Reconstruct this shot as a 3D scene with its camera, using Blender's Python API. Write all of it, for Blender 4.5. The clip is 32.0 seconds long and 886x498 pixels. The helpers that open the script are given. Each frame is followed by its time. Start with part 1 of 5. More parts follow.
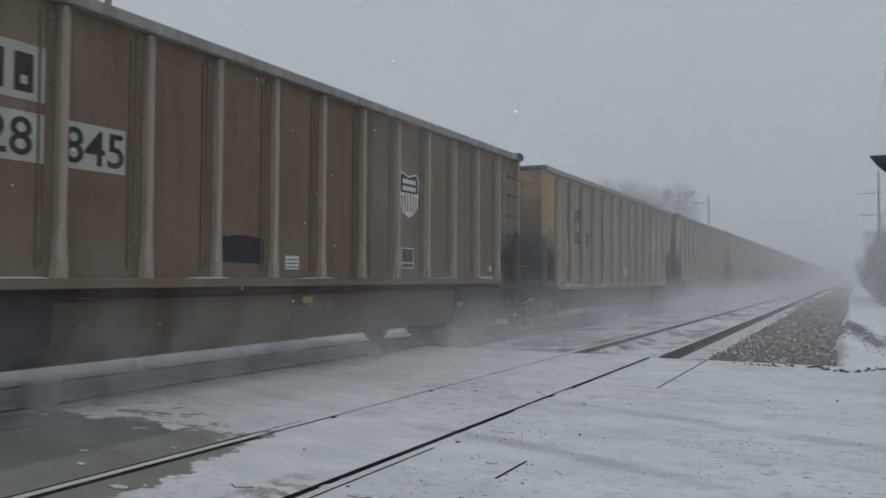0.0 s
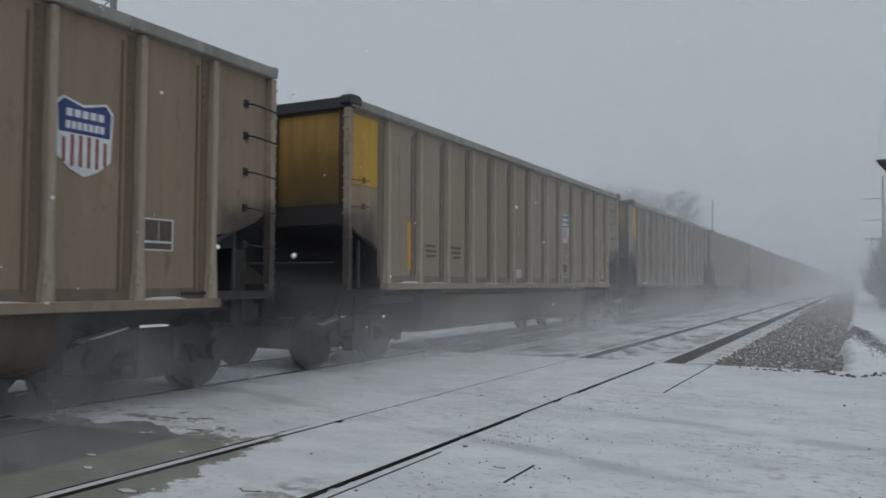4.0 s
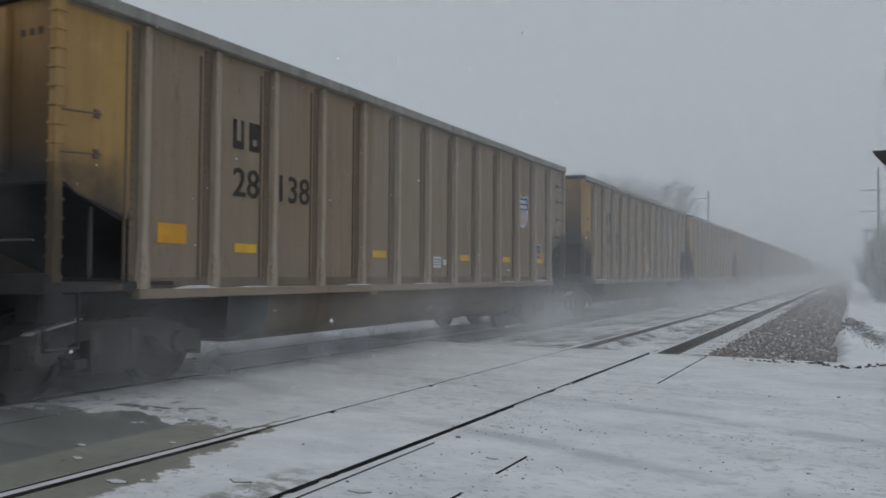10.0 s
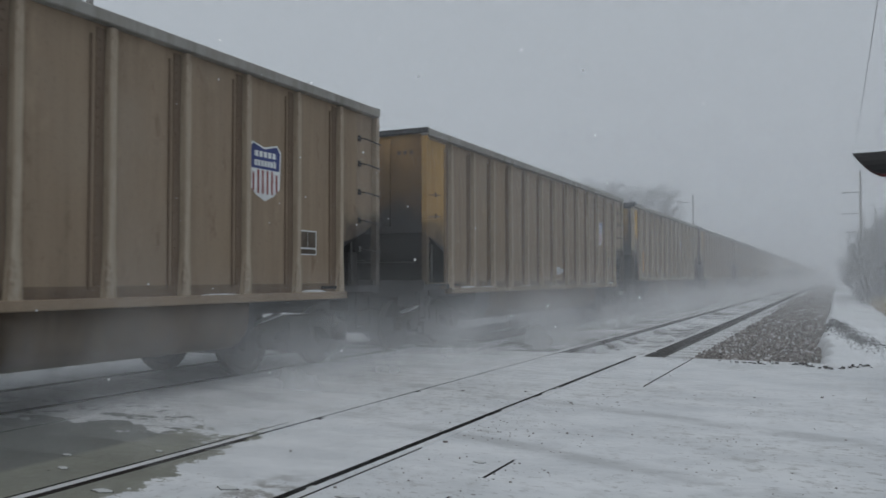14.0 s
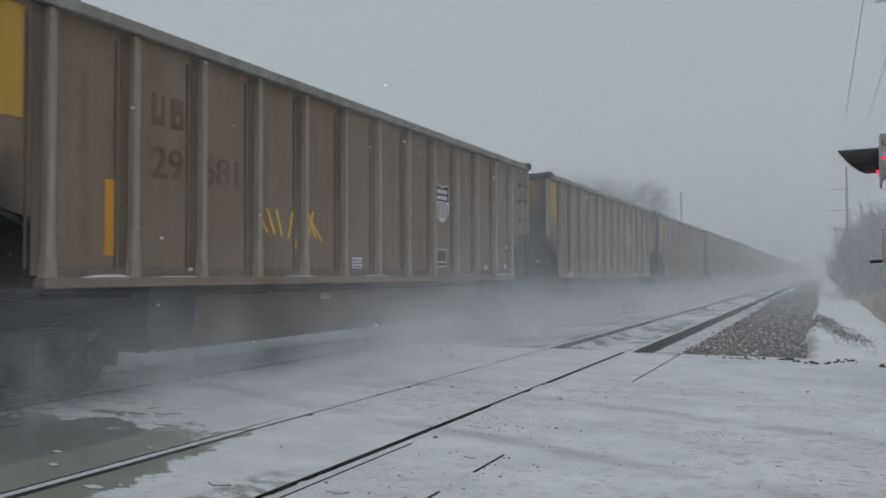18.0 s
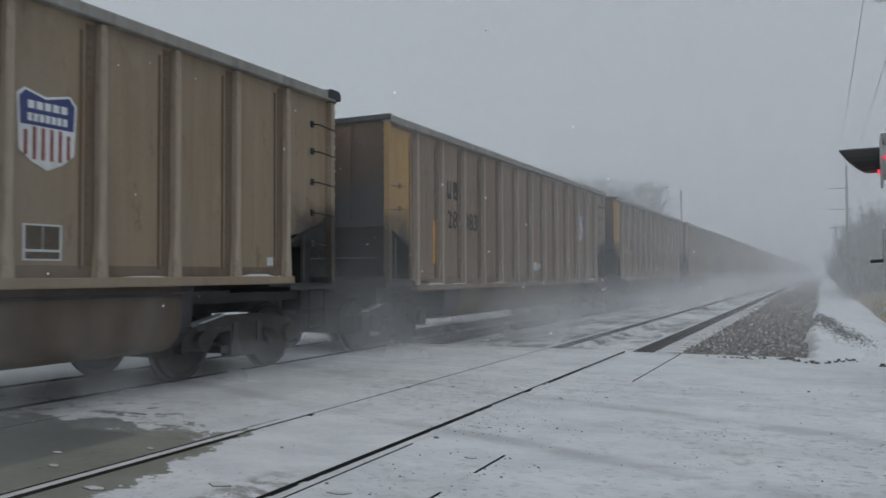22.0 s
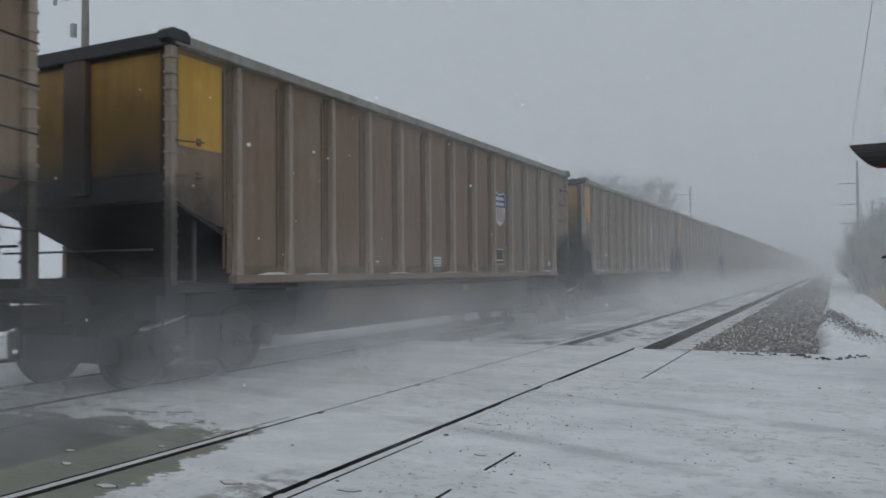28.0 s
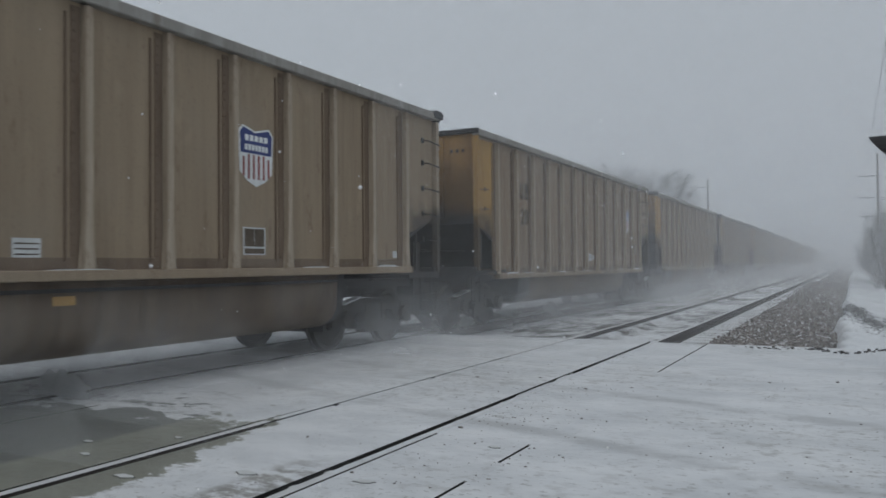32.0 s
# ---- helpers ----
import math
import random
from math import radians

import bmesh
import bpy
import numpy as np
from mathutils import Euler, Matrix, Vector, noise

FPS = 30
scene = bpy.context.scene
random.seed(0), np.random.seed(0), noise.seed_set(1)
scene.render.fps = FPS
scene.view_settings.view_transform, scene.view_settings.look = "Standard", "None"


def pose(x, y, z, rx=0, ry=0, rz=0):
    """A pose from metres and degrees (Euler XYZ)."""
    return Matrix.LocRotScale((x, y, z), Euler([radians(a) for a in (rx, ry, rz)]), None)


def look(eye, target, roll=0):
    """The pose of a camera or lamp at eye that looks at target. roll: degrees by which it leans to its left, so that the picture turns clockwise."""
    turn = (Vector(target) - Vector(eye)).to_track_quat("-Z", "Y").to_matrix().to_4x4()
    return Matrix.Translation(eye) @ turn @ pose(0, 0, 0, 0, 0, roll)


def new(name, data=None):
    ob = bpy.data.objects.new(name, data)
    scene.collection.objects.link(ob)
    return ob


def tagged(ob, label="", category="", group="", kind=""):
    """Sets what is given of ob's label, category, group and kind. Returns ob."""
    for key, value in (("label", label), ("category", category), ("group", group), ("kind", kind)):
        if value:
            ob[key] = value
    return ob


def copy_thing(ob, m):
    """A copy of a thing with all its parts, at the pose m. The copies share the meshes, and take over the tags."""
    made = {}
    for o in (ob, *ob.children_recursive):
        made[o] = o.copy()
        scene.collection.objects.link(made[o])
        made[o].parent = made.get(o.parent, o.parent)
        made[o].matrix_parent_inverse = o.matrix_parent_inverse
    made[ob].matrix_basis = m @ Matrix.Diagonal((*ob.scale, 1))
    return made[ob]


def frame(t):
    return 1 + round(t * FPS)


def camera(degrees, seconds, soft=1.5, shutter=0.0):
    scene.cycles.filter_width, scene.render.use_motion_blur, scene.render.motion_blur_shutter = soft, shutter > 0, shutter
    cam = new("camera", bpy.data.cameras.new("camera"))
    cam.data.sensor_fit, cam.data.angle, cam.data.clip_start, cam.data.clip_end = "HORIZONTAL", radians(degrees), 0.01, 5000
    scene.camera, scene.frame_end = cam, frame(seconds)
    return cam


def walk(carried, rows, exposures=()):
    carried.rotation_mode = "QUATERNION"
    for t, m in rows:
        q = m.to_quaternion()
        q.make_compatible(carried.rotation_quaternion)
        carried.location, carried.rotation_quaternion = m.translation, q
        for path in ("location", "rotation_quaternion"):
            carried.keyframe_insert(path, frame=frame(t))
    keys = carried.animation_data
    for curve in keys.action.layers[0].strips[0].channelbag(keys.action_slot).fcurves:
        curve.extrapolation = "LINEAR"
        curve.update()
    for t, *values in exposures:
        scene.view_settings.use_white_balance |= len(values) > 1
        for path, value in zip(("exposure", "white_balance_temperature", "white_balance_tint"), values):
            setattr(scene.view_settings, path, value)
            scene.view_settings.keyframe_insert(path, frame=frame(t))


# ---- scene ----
cam = camera(58.5, 32.0, 1.6, 0.045)
EYE = (0.0, 0.0, 1.34)
# seconds, turn to the left of the track, tilt up, lean, sway of the arm
PATH = [
    (0.0, 27.42, 1.98, 0.27, 0.014, -0.006, 0.014), (0.5, 27.52, 1.95, 0.54, 0.020, -0.006, 0.019), (1.0, 27.25, 2.03, 0.54, -0.008, 0.009, 0.010),
    (1.5, 27.34, 2.28, 0.40, -0.003, -0.001, 0.011), (2.0, 27.12, 2.19, 0.25, -0.001, -0.005, 0.017), (2.5, 27.34, 2.21, 0.11, -0.016, -0.005, -0.001),
    (4.5, 27.66, 2.47, 0.27, -0.011, -0.025, 0.000), (5.0, 27.12, 2.62, -0.09, 0.006, -0.014, 0.001), (5.5, 27.13, 2.77, -0.13, 0.008, 0.008, 0.000),
    (6.0, 27.21, 2.69, -0.31, 0.013, 0.009, -0.002), (6.5, 26.53, 2.73, -0.37, 0.011, 0.015, -0.001), (7.0, 26.38, 2.63, -0.46, 0.005, 0.012, -0.001),
    (7.5, 26.50, 2.44, -0.25, 0.008, 0.007, -0.005), (8.0, 26.94, 2.20, 0.02, -0.007, 0.024, -0.004), (8.5, 27.48, 1.77, 0.32, -0.011, 0.029, 0.004),
    (9.0, 27.46, 1.62, 0.42, -0.015, 0.033, -0.000), (9.5, 27.29, 1.68, 0.38, -0.014, 0.043, 0.000), (10.0, 27.36, 1.67, 0.41, -0.016, 0.030, 0.001),
    (10.5, 27.33, 1.85, 0.40, -0.015, 0.027, 0.006), (11.0, 27.19, 1.86, 0.33, -0.010, 0.032, 0.003), (11.5, 27.36, 1.83, 0.15, -0.011, 0.028, 0.003),
    (12.0, 27.19, 1.80, 0.08, -0.018, 0.038, -0.005), (12.5, 27.26, 1.93, 0.11, -0.008, 0.018, 0.005), (13.0, 27.10, 1.98, 0.09, -0.013, 0.010, 0.001),
    (13.5, 26.45, 2.07, -0.08, -0.001, 0.016, -0.006), (15.5, 26.43, 2.16, -0.32, 0.005, -0.006, -0.006), (16.0, 26.20, 1.94, -0.34, 0.010, -0.029, -0.003),
    (16.5, 26.02, 1.89, -0.28, 0.006, -0.024, -0.007), (17.0, 25.30, 1.87, -0.27, 0.014, -0.032, -0.005), (17.5, 25.56, 1.59, -0.27, 0.015, -0.024, -0.004),
    (18.0, 25.63, 1.87, -0.26, 0.014, -0.020, -0.009), (18.5, 25.62, 2.03, -0.21, 0.008, -0.018, -0.004), (19.0, 24.90, 2.04, -0.22, -0.006, -0.002, -0.008),
    (19.5, 24.78, 1.91, -0.24, 0.010, -0.007, -0.002), (20.0, 24.89, 1.82, -0.14, -0.001, 0.003, -0.008), (20.5, 25.25, 1.85, -0.28, 0.003, -0.001, -0.005),
    (21.0, 25.36, 1.87, -0.34, 0.002, 0.001, -0.005), (21.5, 25.45, 1.84, -0.34, 0.004, 0.006, -0.005), (22.0, 25.62, 1.80, -0.28, 0.004, -0.014, -0.000),
    (22.5, 25.80, 1.94, -0.32, 0.001, -0.014, -0.001), (23.0, 25.92, 1.57, -0.24, 0.001, -0.007, -0.005), (23.5, 26.11, 1.34, -0.28, 0.000, -0.002, 0.000),
    (24.0, 26.49, 1.48, -0.53, -0.003, 0.006, -0.007), (24.5, 26.83, 0.99, -0.57, -0.001, 0.021, -0.002), (25.0, 26.74, 0.98, -0.55, -0.001, 0.008, 0.001),
    (25.5, 26.71, 1.10, -0.51, -0.008, 0.001, -0.004), (27.5, 26.38, 1.50, -0.54, -0.002, -0.025, -0.004), (28.0, 26.24, 1.62, -0.54, 0.003, -0.020, 0.002),
    (28.5, 25.88, 1.58, -0.54, -0.004, -0.018, 0.000), (29.0, 25.81, 1.51, -0.36, -0.005, -0.009, 0.003), (29.5, 25.94, 1.31, -0.27, -0.001, -0.005, -0.002),
    (30.0, 25.80, 1.07, -0.23, 0.000, -0.007, -0.007), (30.5, 26.81, 0.91, 0.06, -0.004, -0.023, -0.002), (31.0, 26.91, 1.03, 0.06, 0.004, -0.027, -0.000),
    (31.5, 26.85, 1.01, -0.33, 0.011, -0.025, -0.003), (32.0, 27.38, 1.18, -0.54, 0.012, -0.014, -0.007),
]
walk(cam, [(t, pose(EYE[0] + u, EYE[1] + v, EYE[2] + w, 90 + p, 0, y) @ pose(0, 0, 0, 0, 0, r)) for t, y, p, r, u, v, w in PATH])

# ---- world, sun ----
world = bpy.data.worlds.new("overcast_sky")
scene.world = world
world.use_nodes = True
wn, wl = world.node_tree.nodes, world.node_tree.links
sky = wn.new("ShaderNodeTexSky")
sky.sky_type, sky.sun_disc = "NISHITA", False
sky.sun_elevation, sky.sun_rotation = radians(35), radians(200)
sky.dust_density = 4.0
cloud = wn.new("ShaderNodeMix")
cloud.data_type = "RGBA"
cloud.inputs[0].default_value = 0.985
wl.new(sky.outputs[0], cloud.inputs[6])
cloud.inputs[7].default_value = (4.10, 4.50, 4.94, 1)
wl.new(cloud.outputs[2], wn["Background"].inputs[0])
wn["Background"].inputs[1].default_value = 0.1
sun = new("sun", bpy.data.lights.new("sun", "SUN"))
sun.data.energy, sun.data.angle, sun.data.color = 0.4, radians(40), (1.0, 0.97, 0.93)
sun.matrix_world = look((0, 0, 30), (-10, 25, -10))
scene.cycles.transparent_max_bounces = 160


# ---- materials ----
def material(name, rough=0.8, metal=0.0):
    m = bpy.data.materials.new(name)
    m.use_nodes = True
    n, l = m.node_tree.nodes, m.node_tree.links
    b = n["Principled BSDF"]
    b.inputs["Roughness"].default_value, b.inputs["Metallic"].default_value = rough, metal
    return m, n, l, b


def coords(n, l, kind="Object", scale=(1, 1, 1)):
    c, m = n.new("ShaderNodeTexCoord"), n.new("ShaderNodeMapping")
    m.inputs["Scale"].default_value = scale
    l.new(c.outputs[kind], m.inputs[0])
    return m.outputs[0]


def noise_tex(n, l, vec, scale, detail=4.0, rough=0.6):
    t = n.new("ShaderNodeTexNoise")
    t.inputs["Scale"].default_value, t.inputs["Detail"].default_value, t.inputs["Roughness"].default_value = scale, detail, rough
    l.new(vec, t.inputs["Vector"])
    return t.outputs[0]


def ramp(n, l, fac, stops):
    r = n.new("ShaderNodeValToRGB")
    e = r.color_ramp.elements
    while len(e) < len(stops):
        e.new(0.5)
    for i, (p, c) in enumerate(stops):
        e[i].position, e[i].color = p, (*c, 1) if len(c) == 3 else c
    l.new(fac, r.inputs[0])
    return r.outputs[0]


def mixed(n, l, fac, a, b, blend="MIX"):
    m = n.new("ShaderNodeMix")
    m.data_type, m.blend_type = "RGBA", blend
    for s, v in ((m.inputs[0], fac), (m.inputs[6], a), (m.inputs[7], b)):
        if isinstance(v, (int, float)):
            s.default_value = v
        elif isinstance(v, tuple):
            s.default_value = (*v, 1)
        else:
            l.new(v, s)
    return m.outputs[2]


def calc(n, l, op, a, b=0.0):
    m = n.new("ShaderNodeMath")
    m.operation, m.use_clamp = op, False
    for s, v in ((m.inputs[0], a), (m.inputs[1], b)):
        if isinstance(v, (int, float)):
            s.default_value = v
        else:
            l.new(v, s)
    return m.outputs[0]


def span(n, l, v, a, b, smooth=True):
    m = n.new("ShaderNodeMapRange")
    m.interpolation_type = "SMOOTHSTEP" if smooth else "LINEAR"
    m.inputs[1].default_value, m.inputs[2].default_value = a, b
    l.new(v, m.inputs[0])
    return m.outputs[0]


def bumped(n, l, b, height, strength, dist):
    bm_ = n.new("ShaderNodeBump")
    bm_.inputs["Strength"].default_value, bm_.inputs["Distance"].default_value = strength, dist
    l.new(height, bm_.inputs["Height"])
    l.new(bm_.outputs[0], b.inputs["Normal"])


def plain(name, color, rough=0.8, metal=0.0, vary=0.25, scale=6.0, bump=0.0):
    """A worn surface: its colour wanders by vary at two scales."""
    m, n, l, b = material(name, rough, metal)
    v = coords(n, l)
    big, fine = noise_tex(n, l, v, scale * 0.15), noise_tex(n, l, v, scale, 6)
    f = calc(n, l, "ADD", calc(n, l, "MULTIPLY", big, 0.6), calc(n, l, "MULTIPLY", fine, 0.4))
    lo, hi = tuple(c * (1 - vary) for c in color), tuple(min(1, c * (1 + vary)) for c in color)
    l.new(ramp(n, l, f, [(0.3, lo), (0.7, hi)]), b.inputs["Base Color"])
    if bump:
        bumped(n, l, b, fine, bump, 0.01)
    return m


def dusty_paint(name, color, streak, soot=None, rusty=0.45):
    """Weathered paint: vertical rain streaks, dusting, and a tone of its own on each car. soot: heights between which
    brake soot takes over.
    """
    m, n, l, b = material(name, 0.75)
    v = coords(n, l)
    info = n.new("ShaderNodeObjectInfo")
    runs = noise_tex(n, l, coords(n, l, scale=(3.0, 3.0, 0.18)), 2.2, 5)
    big = noise_tex(n, l, v, 0.55, 3)
    fine = noise_tex(n, l, v, 22.0, 5)
    c = mixed(n, l, ramp(n, l, runs, [(0.38, (0, 0, 0)), (0.68, (1, 1, 1))]), color, streak)
    c = mixed(n, l, span(n, l, big, 0.45, 0.75), c, tuple(0.62 * a + 0.38 * g for a, g in zip(color, (0.26, 0.22, 0.18))))
    c = mixed(n, l, calc(n, l, "MULTIPLY", span(n, l, fine, 0.5, 0.8), 0.35), c, tuple(a * 0.55 for a in color))
    rust = noise_tex(n, l, coords(n, l, scale=(1.0, 1.0, 0.35)), 4.5, 6, 0.7)
    c = mixed(n, l, calc(n, l, "MULTIPLY", span(n, l, rust, 0.58 - 0.12 * (rusty - 0.45), 0.72), rusty), c, (0.115, 0.060, 0.034))
    pale = noise_tex(n, l, coords(n, l, scale=(1.0, 1.6, 0.9)), 1.3, 4, 0.6)
    c = mixed(n, l, calc(n, l, "MULTIPLY", span(n, l, pale, 0.58, 0.78), 0.4), c, tuple(min(1, a * 1.45 + 0.02) for a in color))
    low = n.new("ShaderNodeSeparateXYZ")
    l.new(v, low.inputs[0])
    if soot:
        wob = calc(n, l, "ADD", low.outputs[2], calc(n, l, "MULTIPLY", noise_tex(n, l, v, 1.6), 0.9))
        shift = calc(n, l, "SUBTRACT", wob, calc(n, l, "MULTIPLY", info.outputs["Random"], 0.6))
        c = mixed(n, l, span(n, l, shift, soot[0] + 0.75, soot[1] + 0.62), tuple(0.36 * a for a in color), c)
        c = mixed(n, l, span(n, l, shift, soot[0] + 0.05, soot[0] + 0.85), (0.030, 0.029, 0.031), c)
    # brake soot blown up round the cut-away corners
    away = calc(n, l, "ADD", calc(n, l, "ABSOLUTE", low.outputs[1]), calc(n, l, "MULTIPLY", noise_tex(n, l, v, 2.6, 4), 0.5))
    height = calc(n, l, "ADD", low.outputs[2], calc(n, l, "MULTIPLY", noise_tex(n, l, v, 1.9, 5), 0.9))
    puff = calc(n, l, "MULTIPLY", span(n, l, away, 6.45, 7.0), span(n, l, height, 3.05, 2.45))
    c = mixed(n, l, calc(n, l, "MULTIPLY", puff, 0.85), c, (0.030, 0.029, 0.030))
    l.new(c, b.inputs["Base Color"])
    bumped(n, l, b, fine, 0.15, 0.004)
    return m


M = {}
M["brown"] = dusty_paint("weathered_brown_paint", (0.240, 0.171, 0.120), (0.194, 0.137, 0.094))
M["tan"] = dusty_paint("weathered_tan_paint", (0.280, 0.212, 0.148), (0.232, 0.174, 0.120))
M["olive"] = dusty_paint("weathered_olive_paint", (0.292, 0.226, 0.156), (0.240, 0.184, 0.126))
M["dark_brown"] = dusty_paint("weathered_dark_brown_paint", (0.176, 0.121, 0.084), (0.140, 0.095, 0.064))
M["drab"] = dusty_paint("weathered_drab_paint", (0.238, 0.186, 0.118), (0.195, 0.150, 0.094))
M["post_brown"] = dusty_paint("dusty_post_paint_brown", (0.375, 0.318, 0.262), (0.235, 0.182, 0.138), None, 0.8)
M["post_tan"] = dusty_paint("dusty_post_paint_tan", (0.395, 0.336, 0.262), (0.255, 0.202, 0.146), None, 0.8)
# darker than the side paint: recess shade and dirt beside the posts, in the colour
M["flange"] = dusty_paint("shaded_dirty_flange", (0.180, 0.132, 0.094), (0.130, 0.094, 0.066))
M["faded"] = plain("faded_lettering", (0.098, 0.078, 0.059), 0.8, 0, 0.5, 14)
M["ghost"] = plain("nearly_worn_off_lettering", (0.155, 0.112, 0.078), 0.8)
M["grey"] = dusty_paint("bleached_grey_paint", (0.34, 0.32, 0.28), (0.25, 0.23, 0.20))
M["chord"] = dusty_paint("grey_aluminium_chord", (0.30, 0.29, 0.27), (0.20, 0.19, 0.17))
M["patch_paint"] = dusty_paint("weathered_number_patch", (0.42, 0.43, 0.385), (0.34, 0.34, 0.30))
M["pale"] = dusty_paint("bleached_post_paint", (0.62, 0.61, 0.58), (0.50, 0.48, 0.44))
M["dark"] = plain("dark_cap_paint", (0.03, 0.032, 0.035), 0.6)
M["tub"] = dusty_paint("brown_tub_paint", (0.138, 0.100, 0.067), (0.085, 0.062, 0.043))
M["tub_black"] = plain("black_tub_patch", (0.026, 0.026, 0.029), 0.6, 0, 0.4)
M["amber"] = dusty_paint("amber_panel_paint", (0.42, 0.255, 0.085), (0.33, 0.20, 0.075))
M["yellow"] = dusty_paint("yellow_panel_paint", (0.52, 0.31, 0.055), (0.45, 0.26, 0.05))
M["lemon"] = dusty_paint("bright_yellow_panel_paint", (0.68, 0.49, 0.03), (0.60, 0.42, 0.03))
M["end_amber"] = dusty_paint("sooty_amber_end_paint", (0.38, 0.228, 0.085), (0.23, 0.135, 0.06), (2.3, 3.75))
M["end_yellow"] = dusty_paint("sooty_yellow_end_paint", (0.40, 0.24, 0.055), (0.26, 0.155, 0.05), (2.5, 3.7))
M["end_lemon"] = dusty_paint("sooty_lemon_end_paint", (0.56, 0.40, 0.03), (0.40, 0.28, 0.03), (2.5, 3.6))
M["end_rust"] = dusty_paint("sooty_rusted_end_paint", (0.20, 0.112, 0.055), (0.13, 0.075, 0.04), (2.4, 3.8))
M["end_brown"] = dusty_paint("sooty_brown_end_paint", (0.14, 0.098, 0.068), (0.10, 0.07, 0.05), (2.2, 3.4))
M["soot"] = plain("black_sooty_steel", (0.034, 0.033, 0.035), 0.75, 0.1, 0.5)
M["steel"] = plain("dirty_truck_steel", (0.036, 0.033, 0.031), 0.75, 0.1, 0.5)
M["chord_dirty"] = plain("greasy_grey_steel", (0.06, 0.056, 0.052), 0.7, 0.2, 0.5)
M["wheel"] = plain("worn_wheel_steel", (0.022, 0.020, 0.018), 0.7, 0.15, 0.5)
M["white"] = plain("off_white_paint", (0.62, 0.64, 0.64), 0.7)
M["blue"] = plain("shield_blue", (0.035, 0.05, 0.16), 0.6)
M["red"] = plain("shield_red", (0.23, 0.05, 0.045), 0.6)
M["black"] = plain("black_lettering", (0.042, 0.037, 0.031), 0.8, 0, 0.5, 14)
M["orange"] = plain("orange_stripe", (0.60, 0.29, 0.03), 0.7)
M["tape"] = plain("yellow_reflector", (0.72, 0.42, 0.03), 0.5)
M["lime"] = plain("lime_sticker", (0.35, 0.62, 0.05), 0.6)
M["teal"] = plain("teal_sticker", (0.13, 0.48, 0.36), 0.6)
M["coal"] = plain("coal", (0.015, 0.015, 0.016), 0.7, 0, 0.5, 8, 1.0)


# ---- shapes ----
class Shape:
    """Vertices and faces that become one mesh."""

    def __init__(self):
        self.v, self.f = [], []

    def box(self, x0, x1, y0, y1, z0, z1):
        o = len(self.v)
        self.v += [(x, y, z) for z in (z0, z1) for y in (y0, y1) for x in (x0, x1)]
        self.f += [tuple(o + i for i in q) for q in ((0, 2, 3, 1), (4, 5, 7, 6), (0, 1, 5, 4), (2, 6, 7, 3), (0, 4, 6, 2), (1, 3, 7, 5))]
        return self

    def prism(self, outline, lo, hi, axis="x"):
        """An outline in the other two axes, pushed along axis from lo to hi."""
        o, k = len(self.v), len(outline)
        put = {"x": lambda a, b, c: (c, a, b), "y": lambda a, b, c: (a, c, b), "z": lambda a, b, c: (a, b, c)}[axis]
        for c in (lo, hi):
            self.v += [put(a, b, c) for a, b in outline]
        self.f += [tuple(o + i for i in reversed(range(k))), tuple(o + k + i for i in range(k))]
        self.f += [(o + i, o + (i + 1) % k, o + k + (i + 1) % k, o + k + i) for i in range(k)]
        return self

    def disc(self, cx, cy, cz, r, t, axis="x", k=24):
        a0, b0, c0 = {"x": (cy, cz, cx), "y": (cx, cz, cy), "z": (cx, cy, cz)}[axis]
        return self.prism([(a0 + r * math.cos(2 * math.pi * i / k), b0 + r * math.sin(2 * math.pi * i / k)) for i in range(k)], c0 - t / 2, c0 + t / 2, axis)

    def tube(self, p, q, r, k=8):
        p, q = Vector(p), Vector(q)
        rot = (q - p).to_track_quat("Z", "Y")
        o = len(self.v)
        for c in (p, q):
            self.v += [tuple(c + rot @ Vector((r * math.cos(2 * math.pi * i / k), r * math.sin(2 * math.pi * i / k), 0))) for i in range(k)]
        self.f += [tuple(o + i for i in reversed(range(k))), tuple(o + k + i for i in range(k))]
        self.f += [(o + i, o + (i + 1) % k, o + k + (i + 1) % k, o + k + i) for i in range(k)]
        return self

    def lathe(self, profile, c=(0, 0, 0), axis="x", k=28):
        """profile: (along the axis, radius)"""
        o, m = len(self.v), len(profile)
        for i in range(k):
            a = 2 * math.pi * i / k
            for h, r in profile:
                u, w = r * math.cos(a), r * math.sin(a)
                self.v.append(tuple(Vector(c) + Vector({"x": (h, u, w), "y": (u, h, w), "z": (u, w, h)}[axis])))
        for i in range(k):
            for j in range(m - 1):
                a, b = o + i * m + j, o + ((i + 1) % k) * m + j
                self.f.append((a, b, b + 1, a + 1))
        return self

    def mesh(self, name, mat, bevel=0.0):
        me = bpy.data.meshes.new(name)
        me.from_pydata(self.v, [], self.f)
        b = bmesh.new()
        b.from_mesh(me)
        bmesh.ops.recalc_face_normals(b, faces=b.faces)
        if bevel:
            bmesh.ops.bevel(b, geom=b.edges[:], offset=bevel, segments=1, affect="EDGES", clamp_overlap=True)
        b.to_mesh(me)
        b.free()
        me.materials.append(mat)
        return me


def put(name, me, parent=None, m=None, label=""):
    ob = new(name, me)
    ob.parent = parent
    if m is not None:
        ob.matrix_basis = m
    return tagged(ob, label)


def part(name, shape, mat, parent=None, label="", bevel=0.0):
    return put(name, shape.mesh(name, mat, bevel), parent, None, label)


def smooth(ob):
    for p in ob.data.polygons:
        p.use_smooth = True
    return ob


